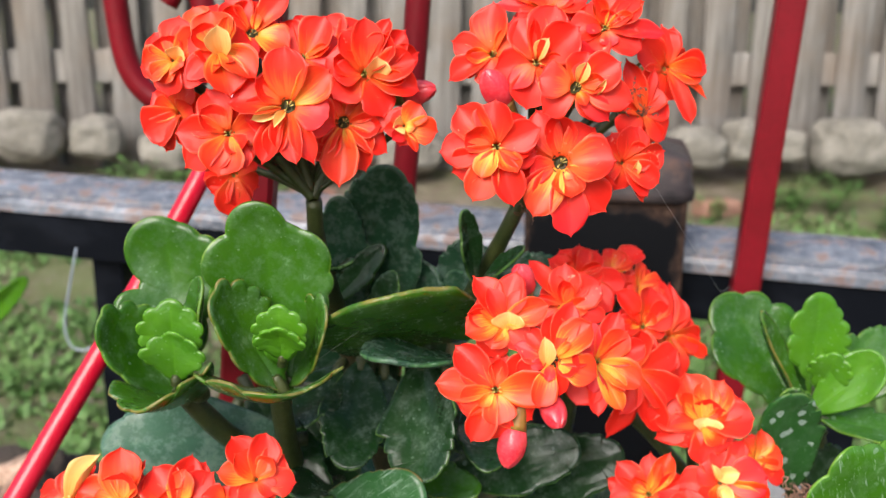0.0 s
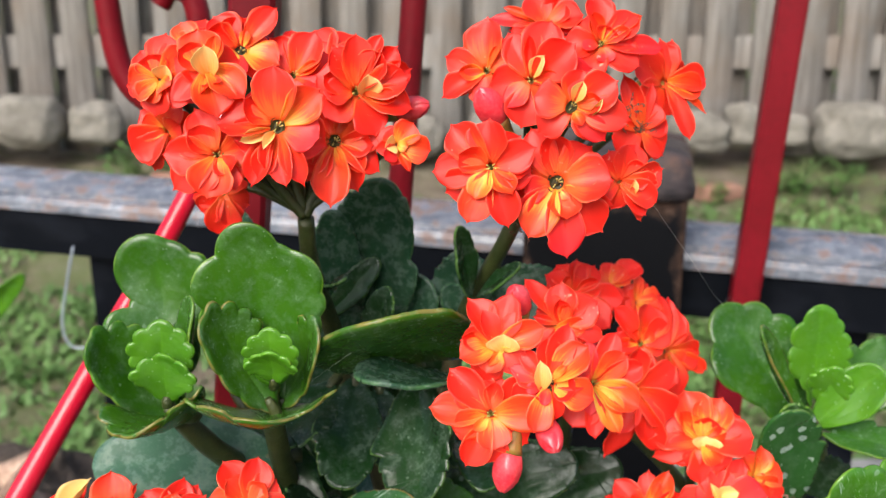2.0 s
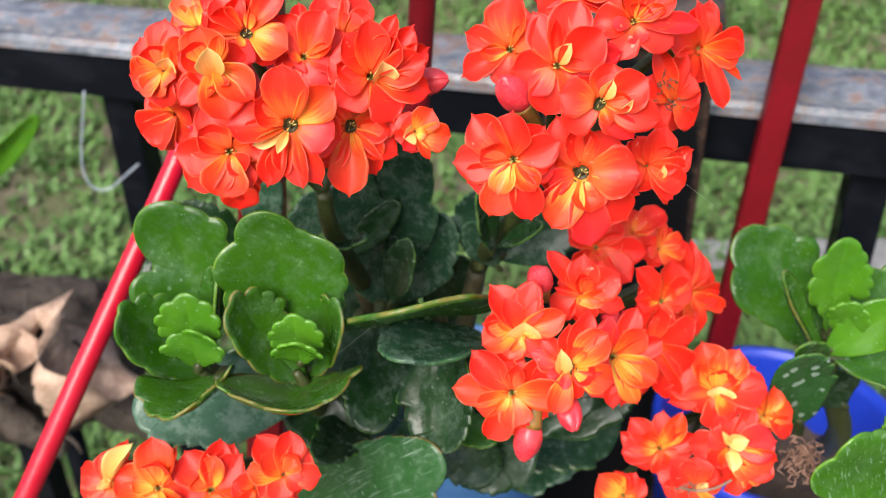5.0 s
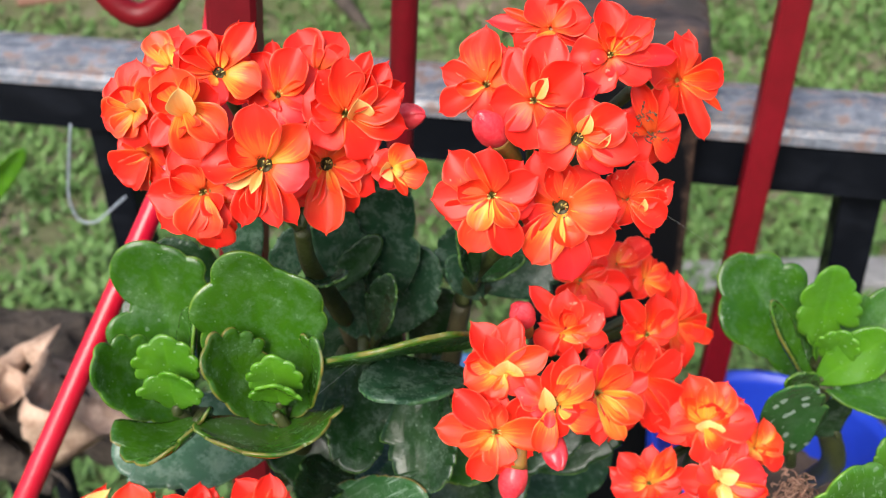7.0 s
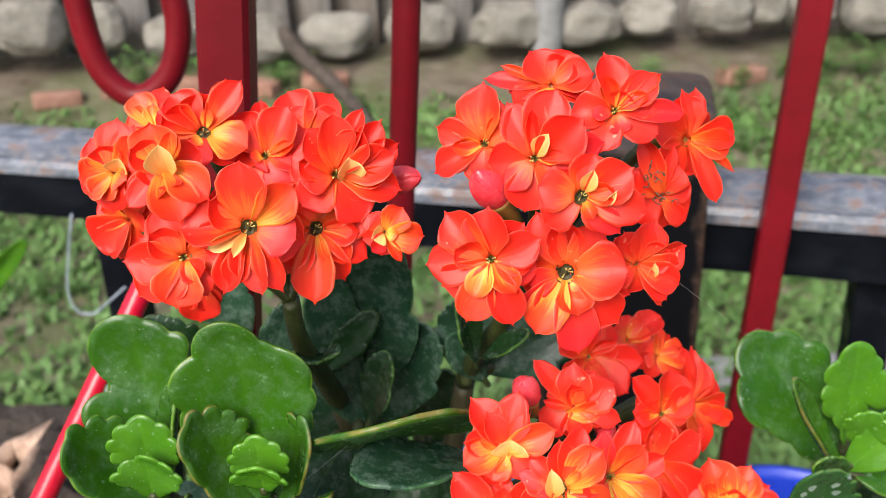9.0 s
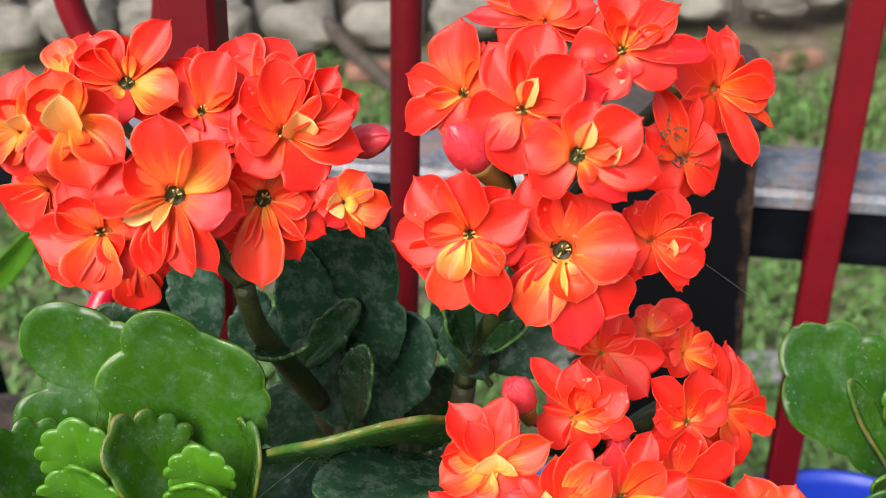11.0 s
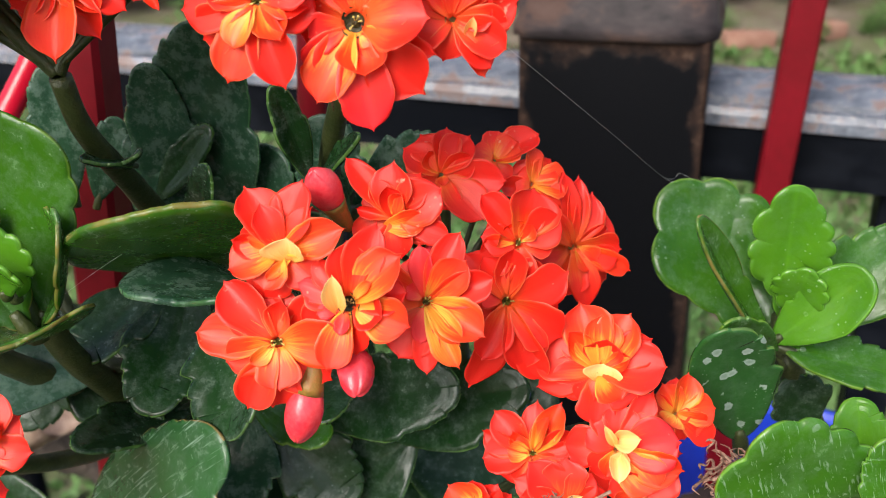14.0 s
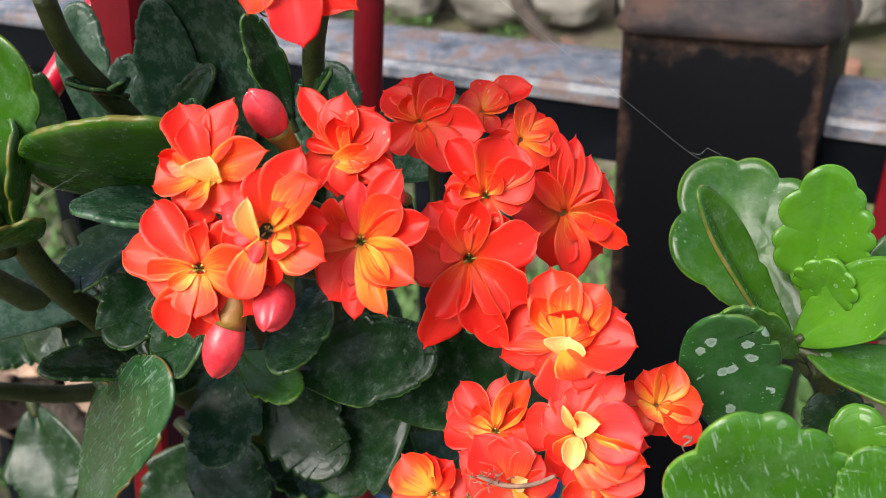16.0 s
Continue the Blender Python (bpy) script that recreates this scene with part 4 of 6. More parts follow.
# ---- clutter by the railing ----
def log_thing():
    wood = thing("driftwood", (-0.24, 0.415, 0.31), "gnarled dark brown piece of driftwood on a rusty stake", "driftwood")
    bm = bmesh.new()
    bmesh.ops.create_icosphere(bm, subdivisions=5, radius=1.0)
    for v in bm.verts:
        d = v.co.normalized()
        k = 1 + 0.22 * noise.noise(d * 1.8) + 0.14 * noise.noise(d * 5) + 0.07 * noise.noise(d * 13)
        v.co = Vector((-0.240 + d.x * 0.074 * k, 0.418 + d.y * 0.046 * k, 0.340 + d.z * 0.042 * k))
    part("trunk", bm, bark, wood)
    for pts in ([(-0.25, 0.40, 0.36), (-0.225, 0.385, 0.376), (-0.195, 0.378, 0.372), (-0.172, 0.376, 0.352)], [(-0.27, 0.40, 0.35), (-0.25, 0.375, 0.352), (-0.222, 0.366, 0.338), (-0.20, 0.364, 0.318)], [(-0.21, 0.41, 0.33), (-0.19, 0.39, 0.335), (-0.168, 0.385, 0.322), (-0.155, 0.39, 0.300)]):
        part("root", rod(pts, [0.016, 0.012, 0.009, 0.004], 14, 24, 0.5), bark, wood)
    rng = random.Random(8)
    for i in range(15):
        x, z = rng.uniform(-0.268, -0.186), rng.uniform(0.345, 0.402)
        y, s = 0.366 + rng.uniform(-0.008, 0.012), rng.choice((0.020, 0.030, 0.044, 0.056))
        grid = []
        for a in range(15):
            v = a / 14
            w = 0.42 * math.sin(math.pi * v) ** 0.7 * (1 + 0.30 * abs(math.sin(7 * v + i))) + 0.02
            grid.append([Vector((u / 4 * w, v - 0.5, 0.20 * math.sin(4 * v + u * 0.6 + i) + 0.10 * math.sin(9 * v + 1.3 * u + 2 * i) + 0.30 * (u / 4) ** 2)) for u in range(-4, 5)])
        bm = shell(grid_normals(grid), 0.02)
        lie = pose(x, y, z, rng.uniform(20, 85), rng.uniform(-35, 35), rng.uniform(0, 360)) @ Matrix.Diagonal((s, s, s, 1))
        bm.transform(lie)
        dry = thing("dead_leaf", (x, y, z), "curled dry brown leaf lying on the driftwood", "dead leaf", "dead leaves on the driftwood")
        part("blade", bm, dead_leaf, dry)
        foot = Vector((0, -0.49, 0.20 * math.sin(i) + 0.10 * math.sin(2 * i)))
        part("leaf_stalk", rod([lie @ foot, lie @ (foot + Vector((0.03, -0.14, 0.04))), lie @ (foot + Vector((0.08, -0.26, 0.03)))], [0.024 * s, 0.018 * s, 0.014 * s], 6, 8), bark, dry)


log_thing()
part("stake", rod([(-0.23, 0.42, -0.02), (-0.225, 0.42, 0.31)], [0.006, 0.006], 8, 6), iron_black, railing)
solid("wire_hook", rod([(-0.1742, 0.424, 0.4857), (-0.1790, 0.424, 0.4680), (-0.1835, 0.424, 0.4480), (-0.1815, 0.424, 0.4365), (-0.1740, 0.424, 0.4345), (-0.1660, 0.424, 0.4400), (-0.1560, 0.424, 0.4480)], [0.0006] * 7, 8, 40), wire_clear, "bent clear wire hook hanging from the rail", "hook")

# ---- yard things far behind ----
solid("garden_post", rod([(0.20, 2.17, 0.10), (0.235, 2.17, 0.75), (0.25, 2.17, 1.5)], [0.034, 0.033, 0.032], 16, 12, 0.05), concrete, "plain grey garden post before the fence", "post")
solid("branch", rod([(-0.40, 2.16, 0.26), (-0.33, 2.08, 0.205), (-0.24, 1.98, 0.150), (-0.17, 1.86, 0.105)], [0.019, 0.018, 0.016, 0.011], 10, 16, 0.25), bark, "grey dead branch lying on the soil", "branch")
bm = box((0.28, 1.015, -0.03), (1.6, 1.085, 0.014), 0.004, 2)
for v in bm.verts:
    v.co.z += 0.004 * noise.noise(v.co * 6)
solid("edging", bm, concrete, "pale concrete edging strip sunk in the grass", "edging", kind="structure")
blade = thing("garden_leaf", (-0.26, 0.45, 0.30), "bright green strap leaf of a neighbouring plant", "leaf")
leaf(blade, (-0.2646, 0.4475, 0.4183), (-0.2105, 0.4475, 0.4645), 0.013, (0.75, -0.7, 0.2), leaf_young, cup=0.35, bow=0.05, teeth=0, wave=0.02, stalk=0.02)

# ---- dry remains and spider silk ----
def crumpled(name, at, size, seed, mat, label, count=9):
    rng = random.Random(seed)
    bm = bmesh.new()
    for _ in range(count):
        p = Vector(at) + Vector((rng.gauss(0, 0.6), rng.gauss(0, 0.5), rng.gauss(0, 0.5))) * size
        q = [p]
        for _ in range(4):
            q.append(q[-1] + Vector((rng.uniform(-1, 1), rng.uniform(-1, 1), rng.uniform(-1, 0.7))) * size * 0.42)
        tube(bm, q, [size * 0.03, size * 0.075, size * 0.05, size * 0.02], 6, 9, 0.6)
    return solid(name, bm, mat, label, "dry flower", kind="stuff")


crumpled("dry_bloom", (0.0348, 0.1690, 0.5850), 0.0015, 4, dried, "withered brown bloom stuck to the flower head", 10)
crumpled("dry_bloom", (0.0362, 0.1690, 0.5810), 0.0015, 5, dried, "withered brown bloom stuck to the flower head", 10)
crumpled("dry_bloom", (0.0725, 0.1650, 0.5045), 0.0034, 6, dried_pale, "bunch of withered brown blooms below the living ones", 40)
crumpled("dry_bloom", (0.0715, 0.1680, 0.5005), 0.0030, 7, dried_pale, "bunch of withered brown blooms below the living ones", 30)
crumpled("dry_bloom", (0.0147, 0.1655, 0.5640), 0.0018, 9, dried, "dark shrivelled bud under the flower head", 10)
solid("dry_stalk", rod([(0.0430, 0.1545, 0.5062), (0.0465, 0.1540, 0.5058), (0.0500, 0.1540, 0.5066), (0.0530, 0.1545, 0.5082)], [0.0003, 0.00035, 0.0003, 0.00025], 7, 20, 0.3), dried_pale, "dry pinkish stalk lying on the petals", "dry flower")
crumpled("dry_bloom", (0.0432, 0.1540, 0.5066), 0.0012, 10, dried_pale, "tiny withered floret on a dry stalk", 8)
crumpled("dry_bloom", (0.0458, 0.1540, 0.5066), 0.0014, 11, dried_pale, "tiny withered floret on a dry stalk", 9)


def thread(points, name="spider_silk"):
    solid(name, rod(points, [0.000020] * len(points), 5, 18), silk, "thin strand of spider silk", "spider silk")


thread([(0.0379, 0.1660, 0.5686), (0.0535, 0.1893, 0.5492), (0.0645, 0.2062, 0.5352), (0.0676, 0.2110, 0.5326)])
thread([(0.0645, 0.2062, 0.5352), (0.0662, 0.2075, 0.5346), (0.0672, 0.2078, 0.5356)])
thread([(0.0672, 0.2078, 0.5356), (0.0683, 0.2085, 0.5349), (0.0695, 0.2095, 0.5340)])
thread([(-0.0235, 0.158, 0.5360), (-0.0190, 0.160, 0.5388), (-0.0140, 0.163, 0.5415)])

# ---- flowering plant in the light blue pot ----
plant = thing("kalanchoe", (0.0, 0.2, 0.36), "flowering kalanchoe with double orange-red blooms and scalloped fleshy leaves", "potted plant")
node_l = Vector((-0.0248, 0.1720, 0.5644))
node_r = Vector((0.0166, 0.1780, 0.5651))
node_m = Vector((0.0277, 0.1860, 0.5226))
node_n = Vector((0.0571, 0.1900, 0.4949))
node_b = Vector((-0.0528, 0.1700, 0.4949))
# first flower head
bloom(plant, (-0.0370, 0.1585, 0.5778), (0.04, -0.95, 0.30), 0.0089, 1, node_l, [("r", -1.00, -0.02, 0.10, 0.69), ("r", -0.49, 0.47, 0.22, 0.54), ("r", 0.29, -0.39, 0.15, 0.47), ("o", -0.16, -0.86, 0.13, 0.81), ("r", -0.85, -0.66, 0.00, 0.70), ("r", 0.38, -0.69, 0.00, 0.45), ("r", -0.44, 0.90, 0.05, 0.64)])
bloom(plant, (-0.0265, 0.1580, 0.5825), (0.13, -0.94, 0.33), 0.0103, 2, node_l, [("r", -0.97, 0.11, 0.12, 0.67), ("r", -0.51, 0.44, 0.20, 0.56), ("r", 0.04, 0.97, 0.25, 0.70), ("o", 0.72, 0.59, 0.21, 0.56), ("p", 0.66, -0.27, 0.15, 0.59), ("r", 0.41, -0.98, 0.09, 0.38), ("r", 0.11, -0.99, 0.04, 0.41), ("c", -0.24, -0.43, 0.24, 0.15), ("c", -0.62, -0.24, 0.14, 0.22), ("r", -0.36, -0.83, 0.05, 0.38), ("r", -0.45, -0.95, -0.10, 0.41)])
bloom(plant, (-0.0180, 0.1660, 0.5788), (0.22, -0.93, 0.30), 0.0094, 2, node_l, [("o", -0.20, -1.26, 0.13, 0.68), ("r", -0.30, 0.56, 0.18, 0.58), ("r", -0.69, 0.24, 0.16, 0.45), ("r", -0.71, -0.49, 0.00, 0.62), ("r", 0.95, 0.20, 0.20, 0.66), ("r", 0.71, -0.11, 0.24, 0.47), ("r", 0.82, -0.59, 0.08, 0.52), ("o", 0.49, -0.64, 0.15, 0.43), ("y", 0.12, -0.58, 0.20, 0.21), ("r", 0.37, -0.97, -0.00, 0.47), ("r", -0.56, -0.73, -0.05, 0.52), ("r", 0.42, 0.59, 0.01, 0.52)])
bloom(plant, (-0.0071, 0.1640, 0.5786), (0.29, -0.91, 0.30), 0.0052, 0, node_l, [("c", -0.53, -0.08, 0.24, 0.58), ("y", 0.35, -0.14, 0.25, 0.40), ("o", 0.65, 0.66, 0.23, 0.91), ("o", 1.15, -0.31, 0.17, 0.94), ("o", 0.40, -0.96, 0.10, 0.31), ("p", -0.52, -0.52, 0.25, 0.58), ("r", -0.19, 0.55, 0.11, 0.73)])
bloom(plant, (-0.0141, 0.1660, 0.5875), (0.24, -0.89, 0.38), 0.0105, 1, node_l, [("c", 0.18, 0.25, 0.25, 0.40, 0.13, -0.12, -0.00), ("r", 0.05, 0.88, 0.33, 0.52), ("r", 0.46, 0.55, 0.32, 0.54), ("r", 0.49, 0.90, 0.16, 0.34), ("r", 0.75, 0.72, 0.16, 0.43), ("r", 0.98, 0.36, 0.08, 0.45), ("r", 0.89, 0.15, 0.24, 0.54), ("r", 0.93, -0.35, 0.05, 0.49), ("o", 0.68, -0.18, 0.18, 0.25), ("r", -0.37, 0.68, 0.26, 0.56), ("r", -0.53, 0.27, 0.13, 0.41), ("r", -0.56, -0.04, 0.04, 0.45)])
bloom(plant, (-0.0379, 0.1590, 0.5920), (0.05, -0.92, 0.39), 0.0078, 0, node_l, [("c", 0.03, 0.43, 0.41, 0.52, 0.09, -0.21, -0.00), ("r", -0.11, -0.45, 0.14, 0.79), ("r", -0.54, 0.33, 0.30, 0.60), ("o", -0.11, 0.81, 0.22, 0.91), ("o", 0.34, 0.64, 0.37, 0.38), ("o", -0.08, -0.66, 0.21, 0.32), ("o", 0.26, -1.09, 0.02, 0.86), ("o", 0.86, -0.65, 0.06, 0.74), ("r", -0.65, -0.76, 0.05, 0.50)])
bloom(plant, (-0.0472, 0.1640, 0.5898), (-0.03, -0.92, 0.40), 0.0077, 0, node_l, [("c", 0.23, 0.28, 0.24, 0.43, 0.10, -0.04, 0.00), ("r", -0.17, 0.52, 0.21, 0.71), ("r", 0.08, 1.06, 0.13, 0.71), ("o", 0.74, 0.62, 0.23, 0.63), ("o", -0.65, -0.22, 0.05, 0.79), ("o", -0.35, -0.53, 0.00, 0.58), ("o", 0.30, -0.19, 0.11, 0.53), ("r", 0.40, 0.92, 0.05, 0.53)])
bloom(plant, (-0.0482, 0.1690, 0.5801), (-0.33, -0.95, -0.01), 0.0078, 0, node_l, [("r", -0.87, -0.40, 0.21, 0.88), ("r", -0.66, -0.71, 0.23, 0.68), ("r", -0.41, -0.94, 0.11, 0.50), ("o", -0.63, 0.16, 0.05, 0.62), ("r", 0.41, 0.21, 0.03, 0.59)])
bloom(plant, (-0.0340, 0.1680, 0.5942), (0.16, -0.82, 0.55), 0.0080, 2, node_l, [("r", -0.57, 0.78, 0.15, 0.74), ("r", -0.72, 0.37, 0.25, 0.67), ("r", -0.02, 0.76, 0.16, 0.79), ("r", 0.54, 0.95, 0.28, 0.38), ("r", 0.81, 0.88, 0.37, 0.53), ("o", 0.82, -0.43, 0.08, 0.77), ("p", -0.32, -0.74, 0.12, 0.72), ("r", -0.87, 0.50, 0.00, 0.60), ("y", 0.20, 0.37, 0.23, 0.26), ("y", -0.22, -0.25, 0.13, 0.24)])
bloom(plant, (-0.0252, 0.1690, 0.5899), (0.12, -0.84, 0.53), 0.0083, 1, node_l, [("r", 0.53, 0.85, 0.32, 0.72), ("r", -0.50, 0.85, 0.15, 0.72), ("r", -0.03, 1.12, 0.00, 0.35), ("o", 0.59, 0.10, 0.31, 0.26), ("o", -0.29, -0.05, 0.12, 0.26), ("p", 0.47, -0.58, 0.05, 0.72), ("p", 0.71, -0.24, 0.11, 0.54), ("p", -0.22, -0.19, 0.01, 0.51), ("r", 0.82, 0.47, 0.10, 0.58)])
bloom(plant, (-0.0197, 0.1770, 0.5909), (0.10, -0.85, 0.52), 0.0081, 0, node_l, [("r", -0.36, 0.93, 0.00, 0.78), ("r", 0.56, 0.85, -0.00, 0.72), ("r", 0.15, 0.53, 0.06, 0.86), ("r", 0.71, 0.37, -0.00, 0.58), ("r", -0.20, 0.39, 0.04, 0.69)])
bloom(plant, (-0.0435, 0.1740, 0.5935), (-0.04, -0.85, 0.52), 0.0063, 0, node_l, [("r", 0.16, 1.15, 0.00, 0.57), ("o", -0.50, 0.89, 0.05, 0.75), ("y", -0.07, 0.59, 0.12, 0.43), ("o", -0.67, 0.38, 0.00, 0.72), ("r", 0.60, 0.74, 0.05, 0.75), ("r", -0.29, -0.37, -0.00, 0.72)])
bloom(plant, (-0.0394, 0.1710, 0.5681), (0.10, -0.98, -0.14), 0.0070, 0, node_l, [("r", -0.10, -1.14, 0.11, 0.90), ("r", 0.23, -0.82, 0.06, 0.67), ("r", -0.63, -0.49, 0.00, 0.80)])
bud(plant, (-0.0050, 0.1740, 0.5835), (0.80, -0.40, 0.25), 0.0023, node_l)
part("stem", rod([(-0.0246, 0.1720, 0.5633), (-0.0247, 0.1760, 0.5540), (-0.0237, 0.1860, 0.5415), (-0.0220, 0.1960, 0.5277)], [0.0016, 0.0017, 0.0020, 0.0022], 10, 20, 0.08), stem_green, plant)
part("flower_branch", rod([(-0.0248, 0.1720, 0.5639), (-0.0281, 0.1710, 0.5684), (-0.0309, 0.1700, 0.5728)], [0.0012, 0.0011, 0.0010], 10, 20, 0.08), stem_green, plant)
part("flower_branch", rod([(-0.0248, 0.1720, 0.5639), (-0.0225, 0.1730, 0.5681), (-0.0198, 0.1740, 0.5722)], [0.0012, 0.0011, 0.0010], 10, 20, 0.08), stem_green, plant)
part("flower_branch", rod([(-0.0248, 0.1720, 0.5639), (-0.0261, 0.1760, 0.5686), (-0.0277, 0.1780, 0.5792)], [0.0011, 0.0011, 0.0010], 10, 20, 0.08), stem_green, plant)
# second flower head
bloom(plant, (0.0091, 0.1590, 0.5757), (-0.16, -0.96, 0.25), 0.0101, 1, node_r, [("r", -0.70, 0.71, 0.08, 0.61), ("r", -0.03, 0.81, 0.09, 0.68), ("r", -0.99, -0.14, 0.04, 0.64), ("r", -0.78, -0.46, -0.02, 0.57), ("r", -0.52, 0.22, 0.24, 0.48), ("o", -0.35, -0.96, -0.00, 0.55), ("y", -0.17, -0.59, 0.17, 0.42), ("r", 0.37, -1.01, -0.00, 0.51), ("o", 0.41, -0.48, 0.21, 0.40), ("r", 0.76, 0.35, 0.10, 0.53), ("r", 0.67, -0.05, 0.03, 0.39)])
bloom(plant, (0.0205, 0.1600, 0.5728), (-0.06, -0.97, 0.22), 0.0106, 2, node_r, [("r", -0.10, 0.80, 0.17, 0.52), ("r", 0.54, 0.60, 0.10, 0.64), ("r", 0.90, 0.03, 0.18, 0.78), ("p", -0.54, -0.15, 0.12, 0.43), ("p", -0.61, -0.54, 0.00, 0.41), ("o", -0.43, -0.91, 0.04, 0.59), ("o", 0.15, -0.61, 0.21, 0.52), ("p", 0.20, -1.22, -0.02, 0.61), ("r", 0.78, -0.80, 0.00, 0.69), ("r", 0.93, -0.35, 0.00, 0.30), ("y", 0.26, -0.22, 0.07, 0.28), ("r", -0.44, 0.88, -0.05, 0.55)])
bloom(plant, (0.0222, 0.1570, 0.5861), (-0.05, -0.94, 0.32), 0.0080, 2, node_r, [("c", 0.23, 0.50, 0.26, 0.29), ("r", -0.81, 0.17, 0.07, 0.76), ("r", 0.92, 0.50, 0.20, 0.78), ("r", 1.20, -0.27, 0.10, 0.69), ("o", 0.61, 0.09, 0.25, 0.40), ("c", 0.62, 0.14, 0.31, 0.13, 0.33, -0.19, 0.00), ("o", 0.22, -0.42, 0.15, 0.26), ("p", 0.71, -0.70, -0.02, 0.51), ("r", 0.18, 0.71, -0.00, 0.45)])
bloom(plant, (0.0160, 0.1640, 0.5897), (-0.10, -0.93, 0.36), 0.0100, 1, node_r, [("c", 0.24, 0.38, 0.26, 0.26), ("r", 0.74, 0.57, 0.28, 0.68), ("r", 0.31, 1.05, 0.09, 0.66), ("r", -0.44, 0.84, 0.00, 0.48), ("r", -0.05, 0.73, 0.27, 0.20), ("p", -0.42, -0.50, 0.05, 0.42), ("o", 0.48, 0.04, 0.15, 0.22), ("p", 1.05, 0.25, -0.02, 0.59)])
bloom(plant, (0.0087, 0.1690, 0.5907), (-0.18, -0.90, 0.39), 0.0089, 1, node_r, [("r", -0.03, 1.05, 0.20, 0.75), ("r", -0.87, 0.25, 0.11, 0.51), ("r", -0.90, -0.52, -0.00, 0.51), ("r", 0.06, -0.65, 0.03, 0.49), ("r", 0.83, 0.46, 0.12, 0.62), ("o", 0.24, 0.47, 0.24, 0.14), ("o", -0.55, -0.10, 0.18, 0.30)])
bloom(plant, (0.0193, 0.1730, 0.5984), (-0.08, -0.78, 0.62), 0.0080, 0, node_r, [("p", -1.34, 0.18, -0.00, 0.38), ("o", -0.98, 0.38, 0.10, 0.19), ("r", -0.45, 0.62, 0.23, 0.75), ("r", 0.37, 0.46, 0.18, 0.70), ("r", 0.81, 0.20, 0.17, 0.70), ("r", -0.22, -0.32, -0.00, 0.38), ("p", -0.84, -0.09, -0.08, 0.43), ("o", 0.04, -0.25, 0.02, 0.62), ("p", 0.94, -0.33, -0.10, 0.36)])
bloom(plant, (0.0283, 0.1680, 0.5954), (0.11, -0.85, 0.51), 0.0088, 1, node_r, [("r", -0.13, 0.97, 0.25, 0.62), ("o", -0.20, 0.56, 0.31, 0.30), ("o", 0.90, 0.56, 0.05, 0.32), ("r", 0.76, 0.55, 0.27, 0.56), ("p", 1.24, -0.11, -0.00, 0.39), ("r", 0.20, 0.27, 0.20, 0.49), ("o", 0.56, 0.19, 0.26, 0.28), ("p", -0.40, -0.04, -0.00, 0.34), ("p", 0.08, -0.42, 0.02, 0.36), ("r", 0.42, 0.82, -0.00, 0.56)])
bloom(plant, (0.0416, 0.1760, 0.5881), (0.44, -0.86, 0.26), 0.0092, 0, node_r, [("r", -0.01, 0.89, 0.07, 0.30), ("r", 0.35, 0.88, -0.00, 0.36), ("r", 0.92, 0.02, 0.20, 0.53), ("o", 0.75, -0.19, 0.26, 0.51), ("o", 0.74, -0.71, 0.25, 0.17), ("r", 0.34, -1.20, 0.09, 0.38), ("r", 0.15, -0.80, 0.13, 0.27)])
bloom(plant, (0.0372, 0.1730, 0.5798), (0.28, -0.96, 0.09), 0.0083, 0, node_r, [("r", 0.29, 0.62, 0.06, 0.64), ("r", 0.61, 0.21, 0.06, 0.56), ("r", 0.54, -0.57, 0.06, 0.64), ("o", 0.10, -0.34, 0.06, 0.27), ("r", -0.44, 1.25, -0.00, 0.44), ("r", 0.20, 1.05, 0.09, 0.22)])
bloom(plant, (0.0319, 0.1630, 0.5724), (0.31, -0.93, 0.20), 0.0075, 0, node_r, [("r", 0.41, 0.87, 0.21, 0.68), ("r", 0.09, 0.86, 0.15, 0.57), ("r", 1.10, 0.24, 0.09, 0.62), ("r", 0.89, -0.21, 0.21, 0.62), ("r", 0.82, -0.53, 0.18, 0.60), ("r", 0.52, -0.85, 0.12, 0.55), ("o", 0.43, -0.98, 0.02, 0.39), ("c", 0.30, 0.05, 0.19, 0.19, 0.22, -0.39, 0.00), ("r", 0.64, 0.20, 0.20, 0.68), ("r", -0.30, 0.74, 0.03, 0.52)])
bud(plant, (0.0092, 0.1640, 0.5850), (-0.45, -0.45, 0.75), 0.0026, node_r)
part("stem", rod([(0.0166, 0.1780, 0.5651), (0.0131, 0.1800, 0.5566), (0.0099, 0.1860, 0.5479), (0.0065, 0.1960, 0.5372), (0.0042, 0.2050, 0.5260)], [0.0015, 0.0016, 0.0018, 0.0020, 0.0022], 10, 20, 0.08), stem_green, plant)
part("flower_branch", rod([(0.0166, 0.1780, 0.5651), (0.0193, 0.1800, 0.5737), (0.0217, 0.1800, 0.5836)], [0.0012, 0.0011, 0.0010], 10, 20, 0.08), stem_green, plant)
part("flower_branch", rod([(0.0166, 0.1780, 0.5651), (0.0292, 0.1800, 0.5749), (0.0376, 0.1800, 0.5826)], [0.0012, 0.0011, 0.0010], 10, 20, 0.08), stem_green, plant)
